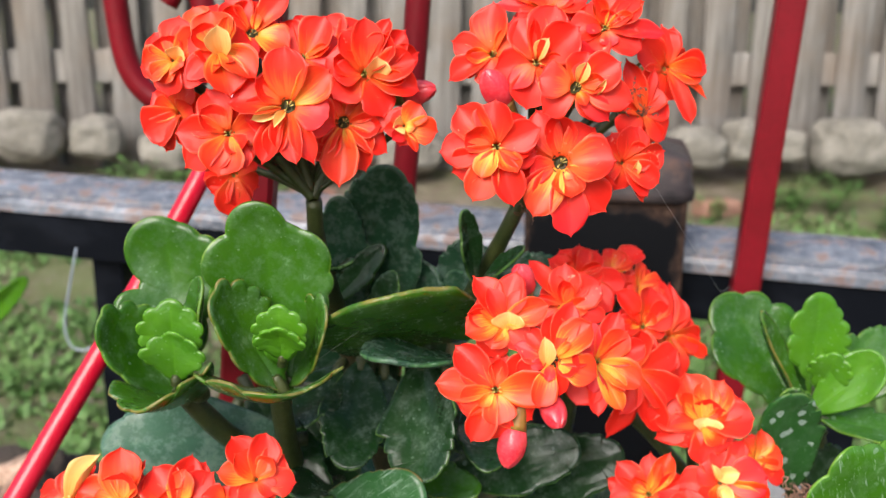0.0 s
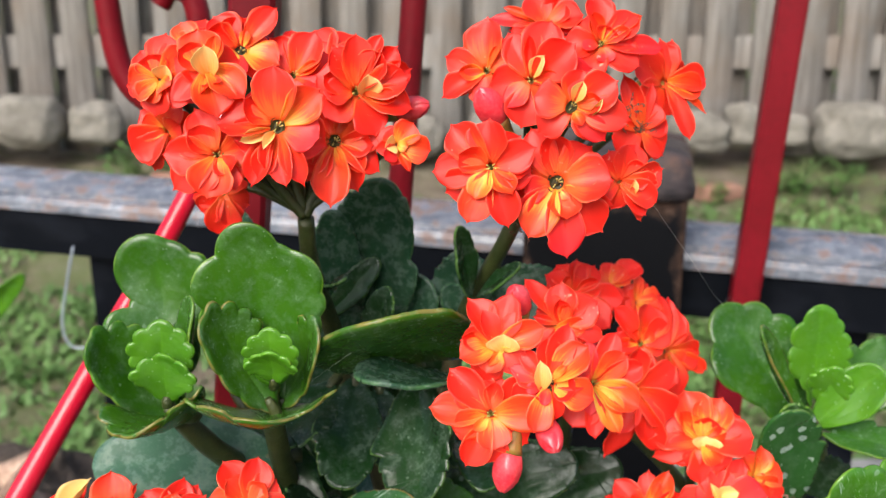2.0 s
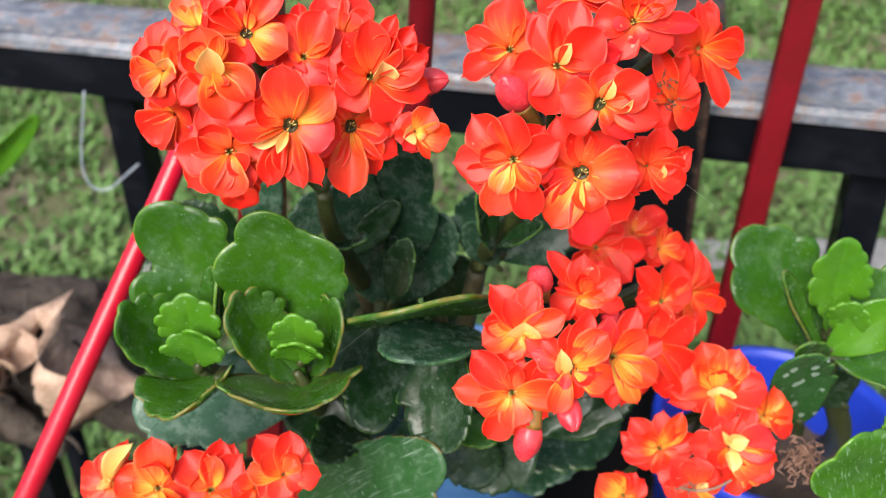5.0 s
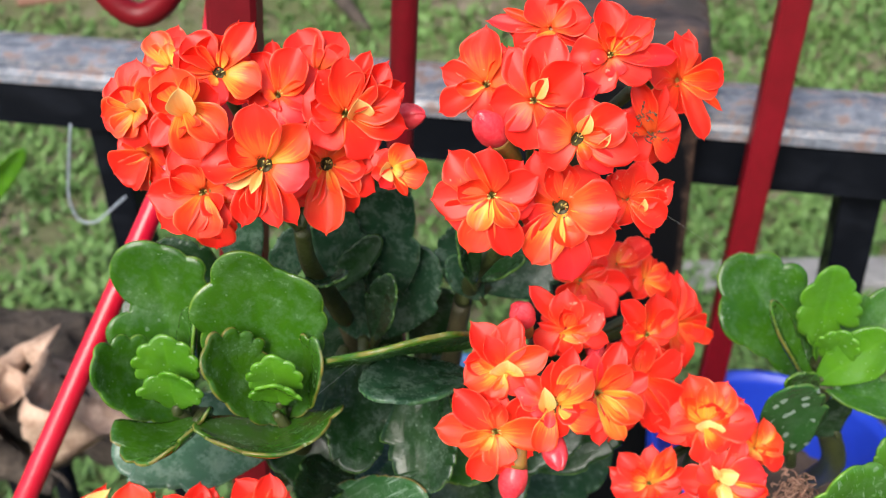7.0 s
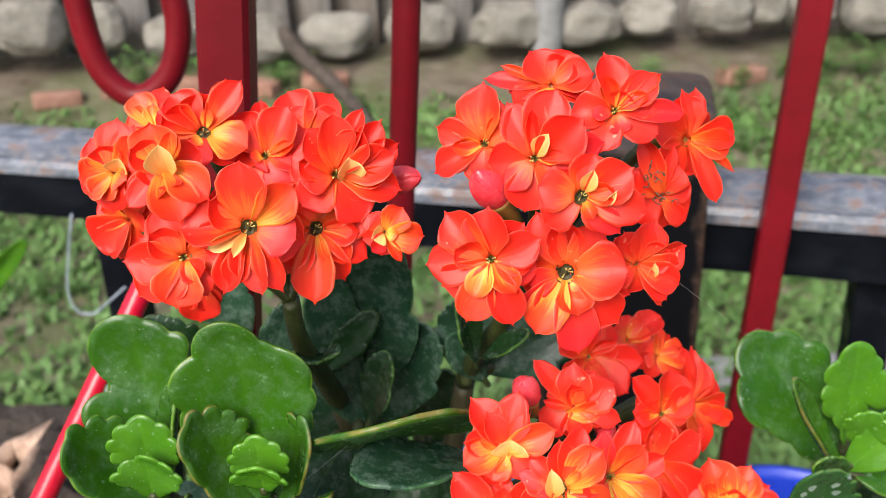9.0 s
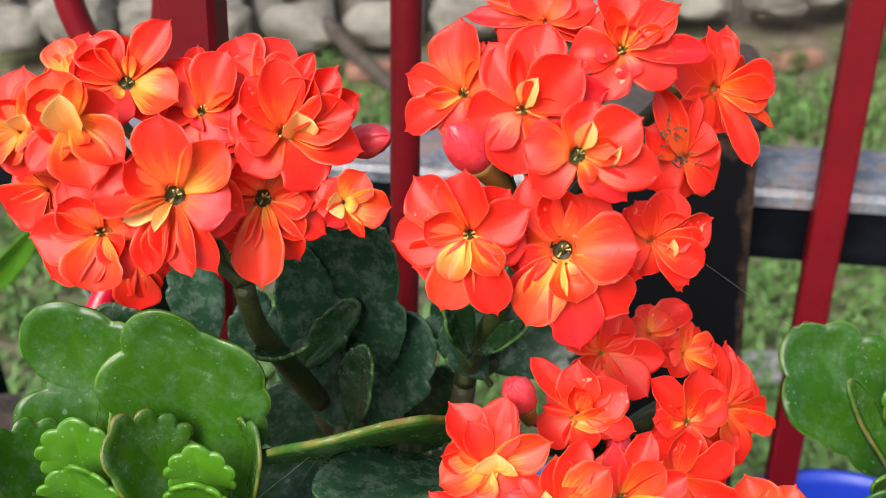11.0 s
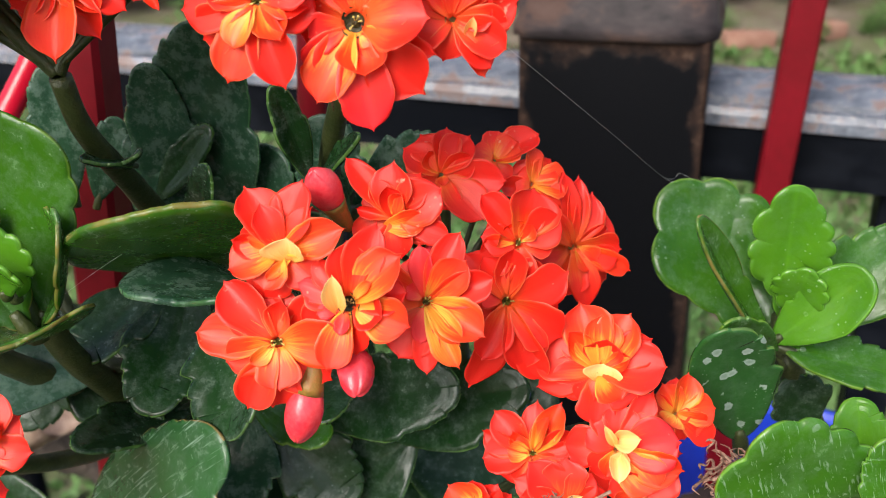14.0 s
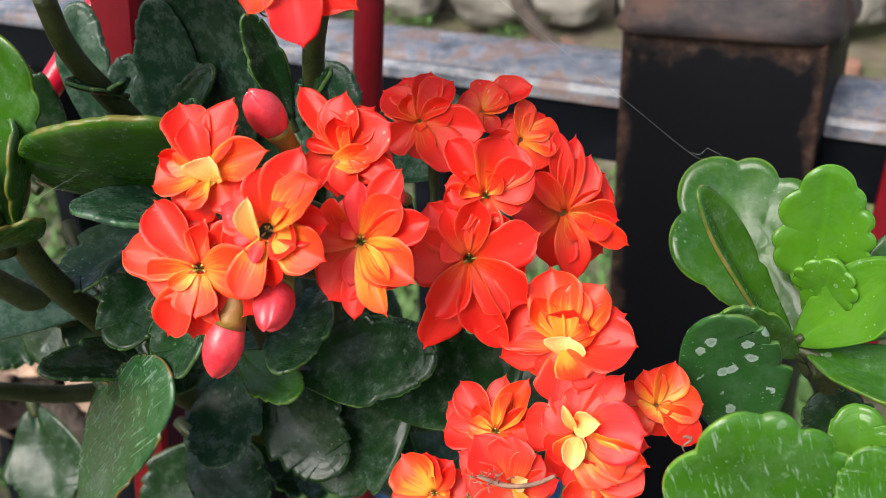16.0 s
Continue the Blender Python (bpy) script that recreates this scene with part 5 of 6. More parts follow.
# third flower head
bloom(plant, (0.0103, 0.1530, 0.5458), (-0.03, -0.89, 0.45), 0.0082, 0, node_m, [("r", -0.57, 1.01, 0.14, 0.65), ("r", 0.30, 1.11, 0.14, 0.63), ("o", 1.03, 0.38, 0.11, 0.58), ("r", -0.27, 0.72, 0.30, 0.45), ("r", 0.50, 0.68, 0.30, 0.38), ("c", 0.15, 0.25, 0.18, 0.65, 0.14, -0.19, 0.00), ("y", -0.49, 0.19, 0.26, 0.24), ("r", -0.74, 0.18, 0.19, 0.42), ("o", -0.78, -0.33, 0.13, 0.63), ("o", -0.22, -0.62, 0.10, 0.56), ("y", -0.19, -0.47, 0.18, 0.17, 0.16, -0.09, -0.00)])
bloom(plant, (0.0093, 0.1500, 0.5343), (-0.04, -0.92, 0.39), 0.0105, 1, node_m, [("o", -1.02, 0.07, 0.04, 0.54), ("r", -0.70, 0.73, 0.08, 0.51), ("r", -0.03, 0.73, -0.00, 0.44), ("r", 0.08, 0.55, 0.16, 0.31), ("o", 0.99, 0.12, 0.09, 0.62), ("o", -0.62, -0.22, 0.11, 0.51), ("y", -0.29, -0.28, 0.16, 0.21), ("o", 0.08, -0.59, 0.07, 0.53), ("r", -0.39, -0.88, -0.04, 0.48)])
bloom(plant, (0.0190, 0.1500, 0.5401), (0.01, -0.91, 0.42), 0.0085, 2, node_m, [("c", -0.19, 0.48, 0.26, 0.32, -0.13, -0.18, -0.00), ("r", -0.01, 0.92, 0.20, 0.60), ("r", 0.42, 1.21, 0.08, 0.57), ("o", 0.85, 0.71, 0.19, 0.70), ("o", 0.93, -0.33, -0.00, 0.65), ("r", 0.53, -0.24, 0.16, 0.52), ("y", 0.39, 0.33, 0.18, 0.17), ("r", -0.55, 0.69, 0.03, 0.37), ("p", -0.47, -0.15, 0.10, 0.23), ("o", -0.31, -0.99, -0.02, 0.52), ("p", -0.10, -0.47, 0.14, 0.23), ("p", -0.80, 0.30, 0.00, 0.34)])
bloom(plant, (0.0278, 0.1570, 0.5367), (0.05, -0.92, 0.40), 0.0097, 1, node_m, [("p", -0.09, 0.80, 0.08, 0.33), ("r", 0.52, 0.93, 0.00, 0.45), ("o", 0.58, 0.60, 0.25, 0.50), ("r", 0.93, 0.37, 0.10, 0.47), ("r", 0.76, -0.11, 0.09, 0.37), ("o", 0.81, -0.47, 0.24, 0.56), ("y", 0.46, -0.60, 0.27, 0.34), ("y", 0.45, -0.92, 0.08, 0.36), ("p", -0.07, -0.58, 0.11, 0.30), ("r", 0.01, -1.00, -0.00, 0.37), ("p", -0.27, 0.21, 0.05, 0.25)])
bloom(plant, (0.0379, 0.1700, 0.5298), (0.22, -0.92, 0.32), 0.0110, 1, node_m, [("r", -0.29, 0.64, 0.05, 0.39), ("r", 0.88, 0.32, 0.09, 0.55), ("r", 0.69, -0.58, 0.15, 0.64), ("r", 0.21, -0.98, -0.00, 0.60), ("r", 0.46, -1.18, -0.06, 0.42), ("r", -0.40, -0.75, 0.08, 0.47), ("r", -0.56, -1.18, -0.12, 0.51), ("r", -0.36, 0.18, 0.02, 0.33), ("r", 0.12, 0.75, 0.14, 0.41)])
bloom(plant, (0.0480, 0.1860, 0.5312), (0.48, -0.82, 0.32), 0.0109, 0, node_m, [("r", -0.06, 1.13, 0.05, 0.34), ("r", 0.26, 1.03, 0.00, 0.34), ("r", 0.44, 0.74, 0.09, 0.49), ("r", 0.74, -0.18, 0.11, 0.53), ("r", 0.59, 0.14, 0.02, 0.43), ("o", 0.25, -0.36, 0.09, 0.43), ("r", 0.77, -0.47, 0.10, 0.38), ("o", 0.85, -0.56, 0.07, 0.32), ("r", 0.10, -0.93, 0.08, 0.45), ("r", -0.47, 0.57, 0.06, 0.34)])
bloom(plant, (0.0228, 0.1650, 0.5452), (0.01, -0.88, 0.48), 0.0080, 0, node_m, [("r", -0.85, 1.01, 0.08, 0.46), ("r", -0.00, 0.94, 0.34, 0.70), ("r", 0.82, 0.51, 0.29, 0.81), ("r", 0.46, 0.78, 0.16, 0.62), ("o", 0.62, -0.02, 0.09, 0.43, -0.20, -0.15, -0.00), ("r", 1.00, -0.33, -0.00, 0.44), ("r", -0.66, 0.15, 0.07, 0.21), ("r", -0.08, 0.54, 0.34, 0.39), ("o", 0.20, 0.40, 0.32, 0.33), ("r", 0.15, -0.70, -0.07, 0.50), ("r", -0.28, 0.68, 0.15, 0.43)])
bloom(plant, (0.0396, 0.1730, 0.5379), (0.24, -0.86, 0.44), 0.0081, 1, node_m, [("o", -0.26, 0.34, 0.15, 0.64), ("o", 0.28, 0.29, 0.19, 0.34), ("r", 0.37, 0.96, 0.08, 1.03), ("r", 0.81, 0.43, 0.04, 0.74), ("r", -0.66, 0.92, 0.05, 0.56), ("r", -0.70, 0.16, 0.07, 0.56)])
bloom(plant, (0.0276, 0.1820, 0.5450), (0.05, -0.82, 0.57), 0.0075, 0, node_m, [("r", -0.79, 0.54, 0.09, 0.71), ("r", -0.44, 0.86, 0.09, 0.71), ("r", 0.12, 0.99, 0.05, 0.57), ("r", 0.61, 0.79, 0.10, 0.71), ("o", 0.07, -0.26, 0.10, 0.23), ("r", 1.34, -0.16, 0.03, 0.74), ("r", 0.87, -0.98, -0.00, 0.79), ("o", -0.25, 0.47, 0.16, 0.55), ("r", 0.70, 0.28, 0.19, 0.55)])
bloom(plant, (0.0355, 0.1870, 0.5455), (0.15, -0.81, 0.56), 0.0048, 0, node_m, [("r", 1.52, 0.76, -0.00, 1.08), ("r", 0.28, 0.94, 0.00, 1.03), ("o", 0.85, 0.49, 0.19, 1.03), ("r", -0.81, 0.18, 0.08, 0.98), ("r", -0.64, -0.58, 0.04, 0.98)])
bloom(plant, (0.0413, 0.1870, 0.5416), (0.33, -0.83, 0.44), 0.0060, 0, node_m, [("o", 0.11, 0.99, 0.09, 0.55), ("o", 0.62, 0.42, 0.03, 0.75), ("o", 1.01, -0.11, 0.04, 0.94), ("r", -0.46, 0.17, 0.06, 0.75), ("o", 0.69, -0.66, 0.09, 0.86)])
bloom(plant, (0.0516, 0.1680, 0.5195), (-0.07, -0.83, 0.55), 0.0099, 1, node_n, [("r", -1.02, 0.20, 0.06, 0.69), ("o", -0.31, 1.02, 0.07, 0.74), ("o", -0.02, 0.85, 0.20, 0.56), ("o", 0.44, 0.88, 0.06, 0.65), ("r", 0.76, 0.54, 0.05, 0.56), ("r", 1.00, 0.05, 0.08, 0.77), ("o", -0.49, 0.54, 0.32, 0.39), ("r", 0.10, 0.48, 0.26, 0.56), ("c", 0.06, 0.12, 0.05, 0.54, 0.02, -0.22, -0.00), ("o", 0.47, 0.22, 0.21, 0.28), ("r", -0.71, -0.13, 0.08, 0.33), ("o", 0.34, -0.44, 0.03, 0.65), ("r", -0.28, -0.51, -0.06, 0.37), ("r", -0.93, -0.34, -0.20, 0.42)])
bloom(plant, (0.0420, 0.1685, 0.5035), (-0.20, -0.90, 0.39), 0.0086, 1, node_n, [("r", -0.80, 0.68, 0.08, 0.58), ("r", -0.02, 0.99, 0.05, 0.45), ("o", 0.43, 1.05, 0.09, 0.50), ("r", 0.82, 0.51, 0.07, 0.52), ("r", 0.87, 0.13, 0.03, 0.50), ("r", -1.00, 0.24, 0.00, 0.48), ("r", -0.92, -0.20, 0.04, 0.67), ("r", -0.50, -0.42, 0.03, 0.56), ("o", -0.39, 0.40, 0.19, 0.35), ("o", 0.26, 0.80, 0.26, 0.29), ("y", -0.46, 0.05, 0.14, 0.39), ("r", 0.39, -0.23, 0.00, 0.56)])
bloom(plant, (0.0544, 0.1630, 0.5092), (-0.04, -0.89, 0.45), 0.0094, 0, node_n, [("c", 0.40, 0.20, 0.23, 0.34, -0.09, 0.12, -0.00), ("r", -0.50, 0.29, 0.05, 0.51), ("r", 0.08, 0.71, 0.06, 0.57), ("r", 0.55, 0.93, 0.00, 0.41), ("p", 0.97, 0.20, 0.16, 0.85), ("o", 1.05, -0.30, 0.00, 0.62), ("r", 1.02, -0.02, -0.05, 0.41), ("c", 0.03, -0.53, 0.24, 0.30), ("c", -0.23, 0.41, 0.20, 0.15), ("c", 0.12, -0.01, 0.06, 0.30, -0.03, -0.42, 0.02), ("o", -0.18, -0.45, 0.08, 0.40), ("o", 0.66, -0.61, 0.02, 0.70), ("r", -0.38, -0.43, -0.03, 0.47)])
bloom(plant, (0.0640, 0.1720, 0.5093), (0.22, -0.87, 0.45), 0.0064, 0, node_n, [("o", 0.40, 0.97, 0.10, 0.75), ("o", 0.98, 0.04, 0.04, 0.75), ("o", -0.26, 0.80, 0.04, 0.66), ("o", 0.72, -0.37, 0.08, 0.66), ("r", 0.81, -0.85, -0.05, 0.69), ("o", 0.33, -0.11, 0.15, 0.35), ("y", -0.25, -0.25, 0.07, 0.66), ("y", 0.08, 0.68, 0.25, 0.20)])
bloom(plant, (0.0468, 0.1570, 0.5037), (0.05, -0.92, 0.38), 0.0071, 0, node_n, [("r", -0.78, 0.88, 0.09, 0.84), ("r", -0.02, 1.00, 0.10, 0.88), ("r", 0.53, 0.65, 0.04, 0.68), ("r", -0.95, 0.07, 0.07, 0.79), ("r", 0.88, 0.20, -0.00, 0.57), ("r", -0.40, -0.77, 0.07, 0.90), ("o", 0.39, -0.77, 0.04, 0.79), ("c", 0.36, 0.20, 0.15, 0.29), ("r", -1.09, 0.48, -0.06, 0.55)])
bloom(plant, (0.0342, 0.1630, 0.4953), (-0.07, -0.95, 0.31), 0.0068, 1, node_n, [("o", -0.81, 0.72, 0.08, 0.99), ("r", -0.21, 0.91, 0.08, 0.76), ("r", 0.33, 0.81, 0.04, 0.66), ("o", -0.93, -0.21, 0.06, 0.91), ("r", -0.55, -0.89, 0.04, 0.79), ("r", 0.47, -0.65, 0.04, 0.79), ("o", 0.27, 0.37, 0.10, 0.51)])
bloom(plant, (0.0570, 0.1610, 0.5035), (0.13, -0.92, 0.36), 0.0049, 0, node_n, [("r", 1.34, 0.50, 0.00, 1.14), ("o", 0.40, -0.19, 0.05, 0.98), ("r", -0.65, 0.53, 0.08, 1.04), ("r", -0.76, -0.69, 0.05, 0.98), ("r", 0.50, -0.76, -0.00, 0.98), ("o", 0.93, 0.09, 0.05, 0.98)])
bud(plant, (0.0145, 0.1610, 0.5510), (-0.15, -0.50, 0.75), 0.0024, node_m)
bud(plant, (0.0194, 0.1488, 0.5310), (0.20, -1.00, -0.28), 0.0024, node_m)
bud(plant, (0.0123, 0.1480, 0.5251), (-0.22, -0.40, -0.90), 0.0025, node_m)
bud(plant, (0.0235, 0.1685, 0.5440), (-0.10, -0.80, 0.50), 0.0023, node_m)
bud(plant, (0.0285, 0.1660, 0.5395), (0.00, -0.90, 0.40), 0.0019, node_m)
part("stem", rod([(0.0277, 0.1860, 0.5226), (0.0283, 0.1950, 0.5049), (0.0248, 0.2050, 0.4863)], [0.0016, 0.0018, 0.0022], 10, 20, 0.08), stem_green, plant)
part("stem", rod([(0.0571, 0.1900, 0.4949), (0.0400, 0.1900, 0.5129), (0.0282, 0.1880, 0.5178)], [0.0015, 0.0016, 0.0018], 10, 20, 0.08), stem_green, plant)
# fourth flower head, low
bloom(plant, (-0.0576, 0.1490, 0.5120), (0.03, -0.80, 0.59), 0.0088, 1, node_b, [("o", -0.10, 1.15, 0.18, 0.82), ("o", 0.39, 0.90, 0.10, 0.53), ("r", 0.03, 0.64, 0.29, 0.77), ("o", -0.95, 0.28, 0.10, 0.77), ("y", -0.54, 0.18, 0.18, 0.48), ("y", -0.49, -0.34, 0.07, 0.69), ("o", 0.51, -0.49, 0.04, 0.58), ("r", -1.00, -0.33, 0.02, 0.69), ("o", 0.07, -0.87, 0.09, 0.82)])
bloom(plant, (-0.0480, 0.1500, 0.5104), (0.13, -0.81, 0.57), 0.0094, 1, node_b, [("r", -0.48, 0.85, 0.08, 0.77), ("r", 0.27, 1.05, 0.09, 0.64), ("r", 0.53, 0.90, 0.05, 0.52), ("o", 0.18, 0.77, 0.23, 0.52), ("r", 0.70, 0.67, 0.18, 0.64), ("o", -0.20, 0.39, 0.17, 0.58), ("r", -0.65, -0.11, -0.00, 0.77), ("r", 0.00, -0.83, 0.09, 0.77)])
bloom(plant, (-0.0322, 0.1450, 0.5194), (0.26, -0.75, 0.61), 0.0071, 0, node_b, [("r", -0.51, 1.14, 0.10, 0.79), ("r", 0.39, 1.08, 0.10, 0.79), ("r", 0.74, 0.51, 0.12, 0.79), ("r", 0.95, -0.22, 0.08, 0.67), ("r", 0.40, -0.42, 0.12, 0.49), ("o", -0.52, 0.66, 0.24, 0.71), ("o", 0.43, 0.44, 0.25, 0.56), ("o", -0.95, 0.31, 0.04, 0.64), ("r", -0.30, -0.64, 0.04, 0.67)])
bloom(plant, (-0.0389, 0.1480, 0.5129), (0.23, -0.78, 0.58), 0.0046, 0, node_b, [("r", -0.78, 0.54, 0.10, 1.18), ("r", -0.14, 0.65, 0.07, 1.28), ("r", 0.84, -0.16, 0.09, 1.03), ("r", -0.49, -1.01, 0.06, 1.28), ("r", -0.88, -0.48, -0.00, 1.23)])
bloom(plant, (-0.0333, 0.1420, 0.5129), (0.26, -0.78, 0.57), 0.0046, 0, node_b, [("o", 0.13, 0.85, 0.18, 1.49), ("r", -0.76, 0.65, 0.10, 1.20), ("r", 0.98, 0.13, 0.11, 1.20), ("r", -0.13, -0.98, 0.11, 1.44)])
bloom(plant, (-0.0681, 0.1510, 0.5106), (-0.06, -0.80, 0.60), 0.0087, 0, node_b, [("r", -0.44, 0.36, 0.06, 0.72), ("c", -0.07, 0.21, 0.11, 0.36, 0.08, -0.05, -0.00), ("r", -0.68, -0.21, 0.03, 0.58), ("r", 0.15, 0.89, 0.05, 0.58), ("r", 0.36, 1.04, -0.00, 0.37), ("c", 0.77, 1.04, 0.36, 0.39), ("r", -0.07, -0.76, 0.04, 0.83)])
part("stem", rod([(-0.0528, 0.1700, 0.4949), (-0.0460, 0.1850, 0.4857), (-0.0358, 0.2000, 0.4812)], [0.0015, 0.0018, 0.0020], 10, 20, 0.08), stem_green, plant)
# leaves of the two bright rosettes
BACK_LEAF = [(-0.04, 0.832, 0.168), (0.18, 0.65, 0.185), (-0.18, 0.66, 0.185), (0.27, 0.53, 0.10), (-0.20, 0.47, 0.16), (0.20, 0.42, 0.13), (0, 0.59, 0.32), (0, 0.31, 0.23), (0, 0.10, 0.11), (0, 0.03, 0.05)]
NOTCHED_LEAF = [(-0.05, 0.80, 0.20), (0.04, 0.77, 0.19), (-0.12, 0.73, 0.11), (-0.22, 0.47, 0.12), (0.22, 0.79, 0.075), (0.12, 0.66, 0.16), (0.20, 0.52, 0.10), (0.03, 0.54, 0.23), (0, 0.31, 0.19), (0, 0.10, 0.09), (0, 0.03, 0.045)]
BOWL_LEFT = [(-0.02, 0.93, 0.070), (0.105, 0.85, 0.068), (0.175, 0.74, 0.070), (0.215, 0.62, 0.070), (-0.08, 0.78, 0.17), (-0.05, 0.62, 0.23), (0, 0.44, 0.26), (0, 0.22, 0.18), (0, 0.06, 0.08)]
BOWL_RIGHT = [(-x, y, r) for x, y, r in BOWL_LEFT]
YOUNG_LEAF = [(0, 0.80, 0.20), (0.22, 0.76, 0.13), (-0.22, 0.76, 0.13), (0.34, 0.60, 0.11), (-0.34, 0.60, 0.11), (0.33, 0.43, 0.10), (-0.33, 0.43, 0.10), (0, 0.52, 0.37), (0, 0.26, 0.28), (0, 0.08, 0.12)]
YOUNG_CUP = [(0, 0.76, 0.24), (0.28, 0.72, 0.17), (-0.28, 0.72, 0.17), (0.46, 0.58, 0.12), (-0.46, 0.58, 0.12), (0.40, 0.42, 0.11), (-0.40, 0.42, 0.11), (0, 0.50, 0.42), (0, 0.24, 0.26), (0, 0.08, 0.10)]
leaf(plant, (-0.0300, 0.1600, 0.5310), (-0.0328, 0.1605, 0.5660), 0.0232, (0.05, -1.00, 0.20), leaf_green, cup=0.22, bow=-0.08, seed=13, lobes=[(x * 0.88, y, r * 0.93) for x, y, r in BACK_LEAF])
leaf(plant, (-0.0294, 0.1568, 0.5318), (-0.0392, 0.1553, 0.5528), 0.0122, (0.72, -0.62, 0.32), leaf_rim, cup=0.40, bow=-0.09, seed=14, lobes=BOWL_LEFT)
leaf(plant, (-0.0290, 0.1605, 0.5303), (-0.0218, 0.1585, 0.5492), 0.0116, (-0.68, -0.66, 0.32), leaf_rim, cup=0.40, bow=-0.09, seed=15, lobes=BOWL_RIGHT)
leaf(plant, (-0.0290, 0.1560, 0.5372), (-0.0290, 0.1545, 0.5483), 0.0086, (0.00, -1.00, 0.30), leaf_young, cup=0.22, seed=16, lobes=YOUNG_LEAF)
leaf(plant, (-0.0284, 0.1532, 0.5388), (-0.0281, 0.1497, 0.5460), 0.0102, (0.00, -1.00, 0.50), leaf_young, cup=0.35, bow=-0.06, seed=0, lobes=YOUNG_CUP)
leaf(plant, (-0.0332, 0.1640, 0.5290), (-0.0284, 0.1422, 0.5366), 0.0262, (0.02, 0.18, 1.00), leaf_rim, cup=0.40, bow=-0.07, stalk=0.05, notch=0.05, seed=2, left=(0.62, 0.86), right=(0.60, 0.88))
leaf(plant, (-0.0515, 0.1680, 0.5271), (-0.0553, 0.1780, 0.5588), 0.0215, (0.10, -1.00, 0.30), leaf_green, cup=0.2, bow=-0.08, seed=3, lobes=NOTCHED_LEAF)
leaf(plant, (-0.0507, 0.1665, 0.5255), (-0.0628, 0.1635, 0.5450), 0.0142, (0.52, -0.66, 0.60), leaf_green, cup=0.42, bow=-0.09, seed=4, lobes=[(x * 1.15, y, r * 1.12) for x, y, r in BOWL_LEFT])
leaf(plant, (-0.0514, 0.1650, 0.5315), (-0.0512, 0.1650, 0.5458), 0.0100, (0.00, -1.00, 0.30), leaf_young, cup=0.22, seed=5, lobes=YOUNG_LEAF)
leaf(plant, (-0.0502, 0.1620, 0.5308), (-0.0495, 0.1600, 0.5412), 0.0118, (0.00, -1.00, 0.40), leaf_young, cup=0.28, seed=6, lobes=YOUNG_CUP)
leaf(plant, (-0.0498, 0.1690, 0.5276), (-0.0459, 0.1690, 0.5490), 0.0088, (-0.80, -0.60, 0.20), leaf_green, cup=0.4, stalk=0.02, seed=7, left=(0.5, 0.62, 0.74), right=())
leaf(plant, (-0.0468, 0.1640, 0.5268), (-0.0512, 0.1450, 0.5318), 0.0195, (-0.30, -0.06, 1.00), leaf_rim, cup=0.60, stalk=0.05, notch=0.07, seed=8, left=(0.55, 0.80), right=(0.70, 0.90))
part("stem", rod([(-0.0309, 0.1640, 0.5298), (-0.0318, 0.1700, 0.5187), (-0.0325, 0.1850, 0.5001), (-0.0309, 0.2000, 0.4778), (-0.0060, 0.2860, 0.3860)], [0.0020, 0.0022, 0.0024, 0.0025, 0.0026], 10, 20, 0.08), stem_green, plant)
part("stem", rod([(-0.0515, 0.1680, 0.5263), (-0.0458, 0.1720, 0.5164), (-0.0381, 0.1850, 0.5001), (-0.0309, 0.2000, 0.4778), (-0.0060, 0.2860, 0.3860)], [0.0020, 0.0022, 0.0024, 0.0025, 0.0026], 10, 20, 0.08), stem_green, plant)
# broad leaves in the middle, the near-black ones with shade in their colour
leaf(plant, (0.0072, 0.1770, 0.5352), (-0.0206, 0.1565, 0.5450), 0.0350, (0.00, 0.71, 0.70), leaf_rim, cup=0.02, bow=0.0, wave=0.012, teeth=5, thick=0.0018, notch=0.016, seed=10)
leaf(plant, (0.0055, 0.1735, 0.5288), (-0.0139, 0.1560, 0.5373), 0.0165, (0.05, 0.02, 0.99), leaf_dusty, cup=0.15, bow=0.05, teeth=4, thick=0.0016, notch=0.035, seed=11)
leaf(plant, (-0.0192, 0.2050, 0.5173), (-0.0120, 0.1950, 0.5668), 0.0222, (-0.15, -1.00, 0.25), leaf_dusty, cup=0.18, teeth=4, seed=12)
leaf(plant, (-0.0206, 0.2000, 0.5249), (-0.0229, 0.1960, 0.5595), 0.0120, (0.20, -1.00, 0.20), leaf_dusty, cup=0.25, teeth=4, seed=13)
leaf(plant, (-0.0161, 0.2000, 0.5194), (-0.0024, 0.2000, 0.5432), 0.0168, (-0.10, -1.00, 0.35), leaf_dusty, cup=0.25, teeth=4, seed=14)
leaf(plant, (-0.0170, 0.1950, 0.5214), (-0.0281, 0.1980, 0.5469), 0.0114, (0.30, -1.00, 0.30), leaf_dusty, cup=0.2, teeth=4, seed=15)
leaf(plant, (-0.0153, 0.1900, 0.5260), (-0.0098, 0.1840, 0.5459), 0.0084, (-0.60, -0.80, 0.20), leaf_shaded, cup=0.4, teeth=4, seed=16)
leaf(plant, (-0.0213, 0.1820, 0.5464), (-0.0253, 0.1740, 0.5501), 0.0050, (0.00, -0.40, 1.00), leaf_shaded, cup=0.3, teeth=2, seed=0)
leaf(plant, (-0.0225, 0.1820, 0.5462), (-0.0180, 0.1780, 0.5498), 0.0041, (0.00, -0.40, 1.00), leaf_shaded, cup=0.3, teeth=2, seed=1)
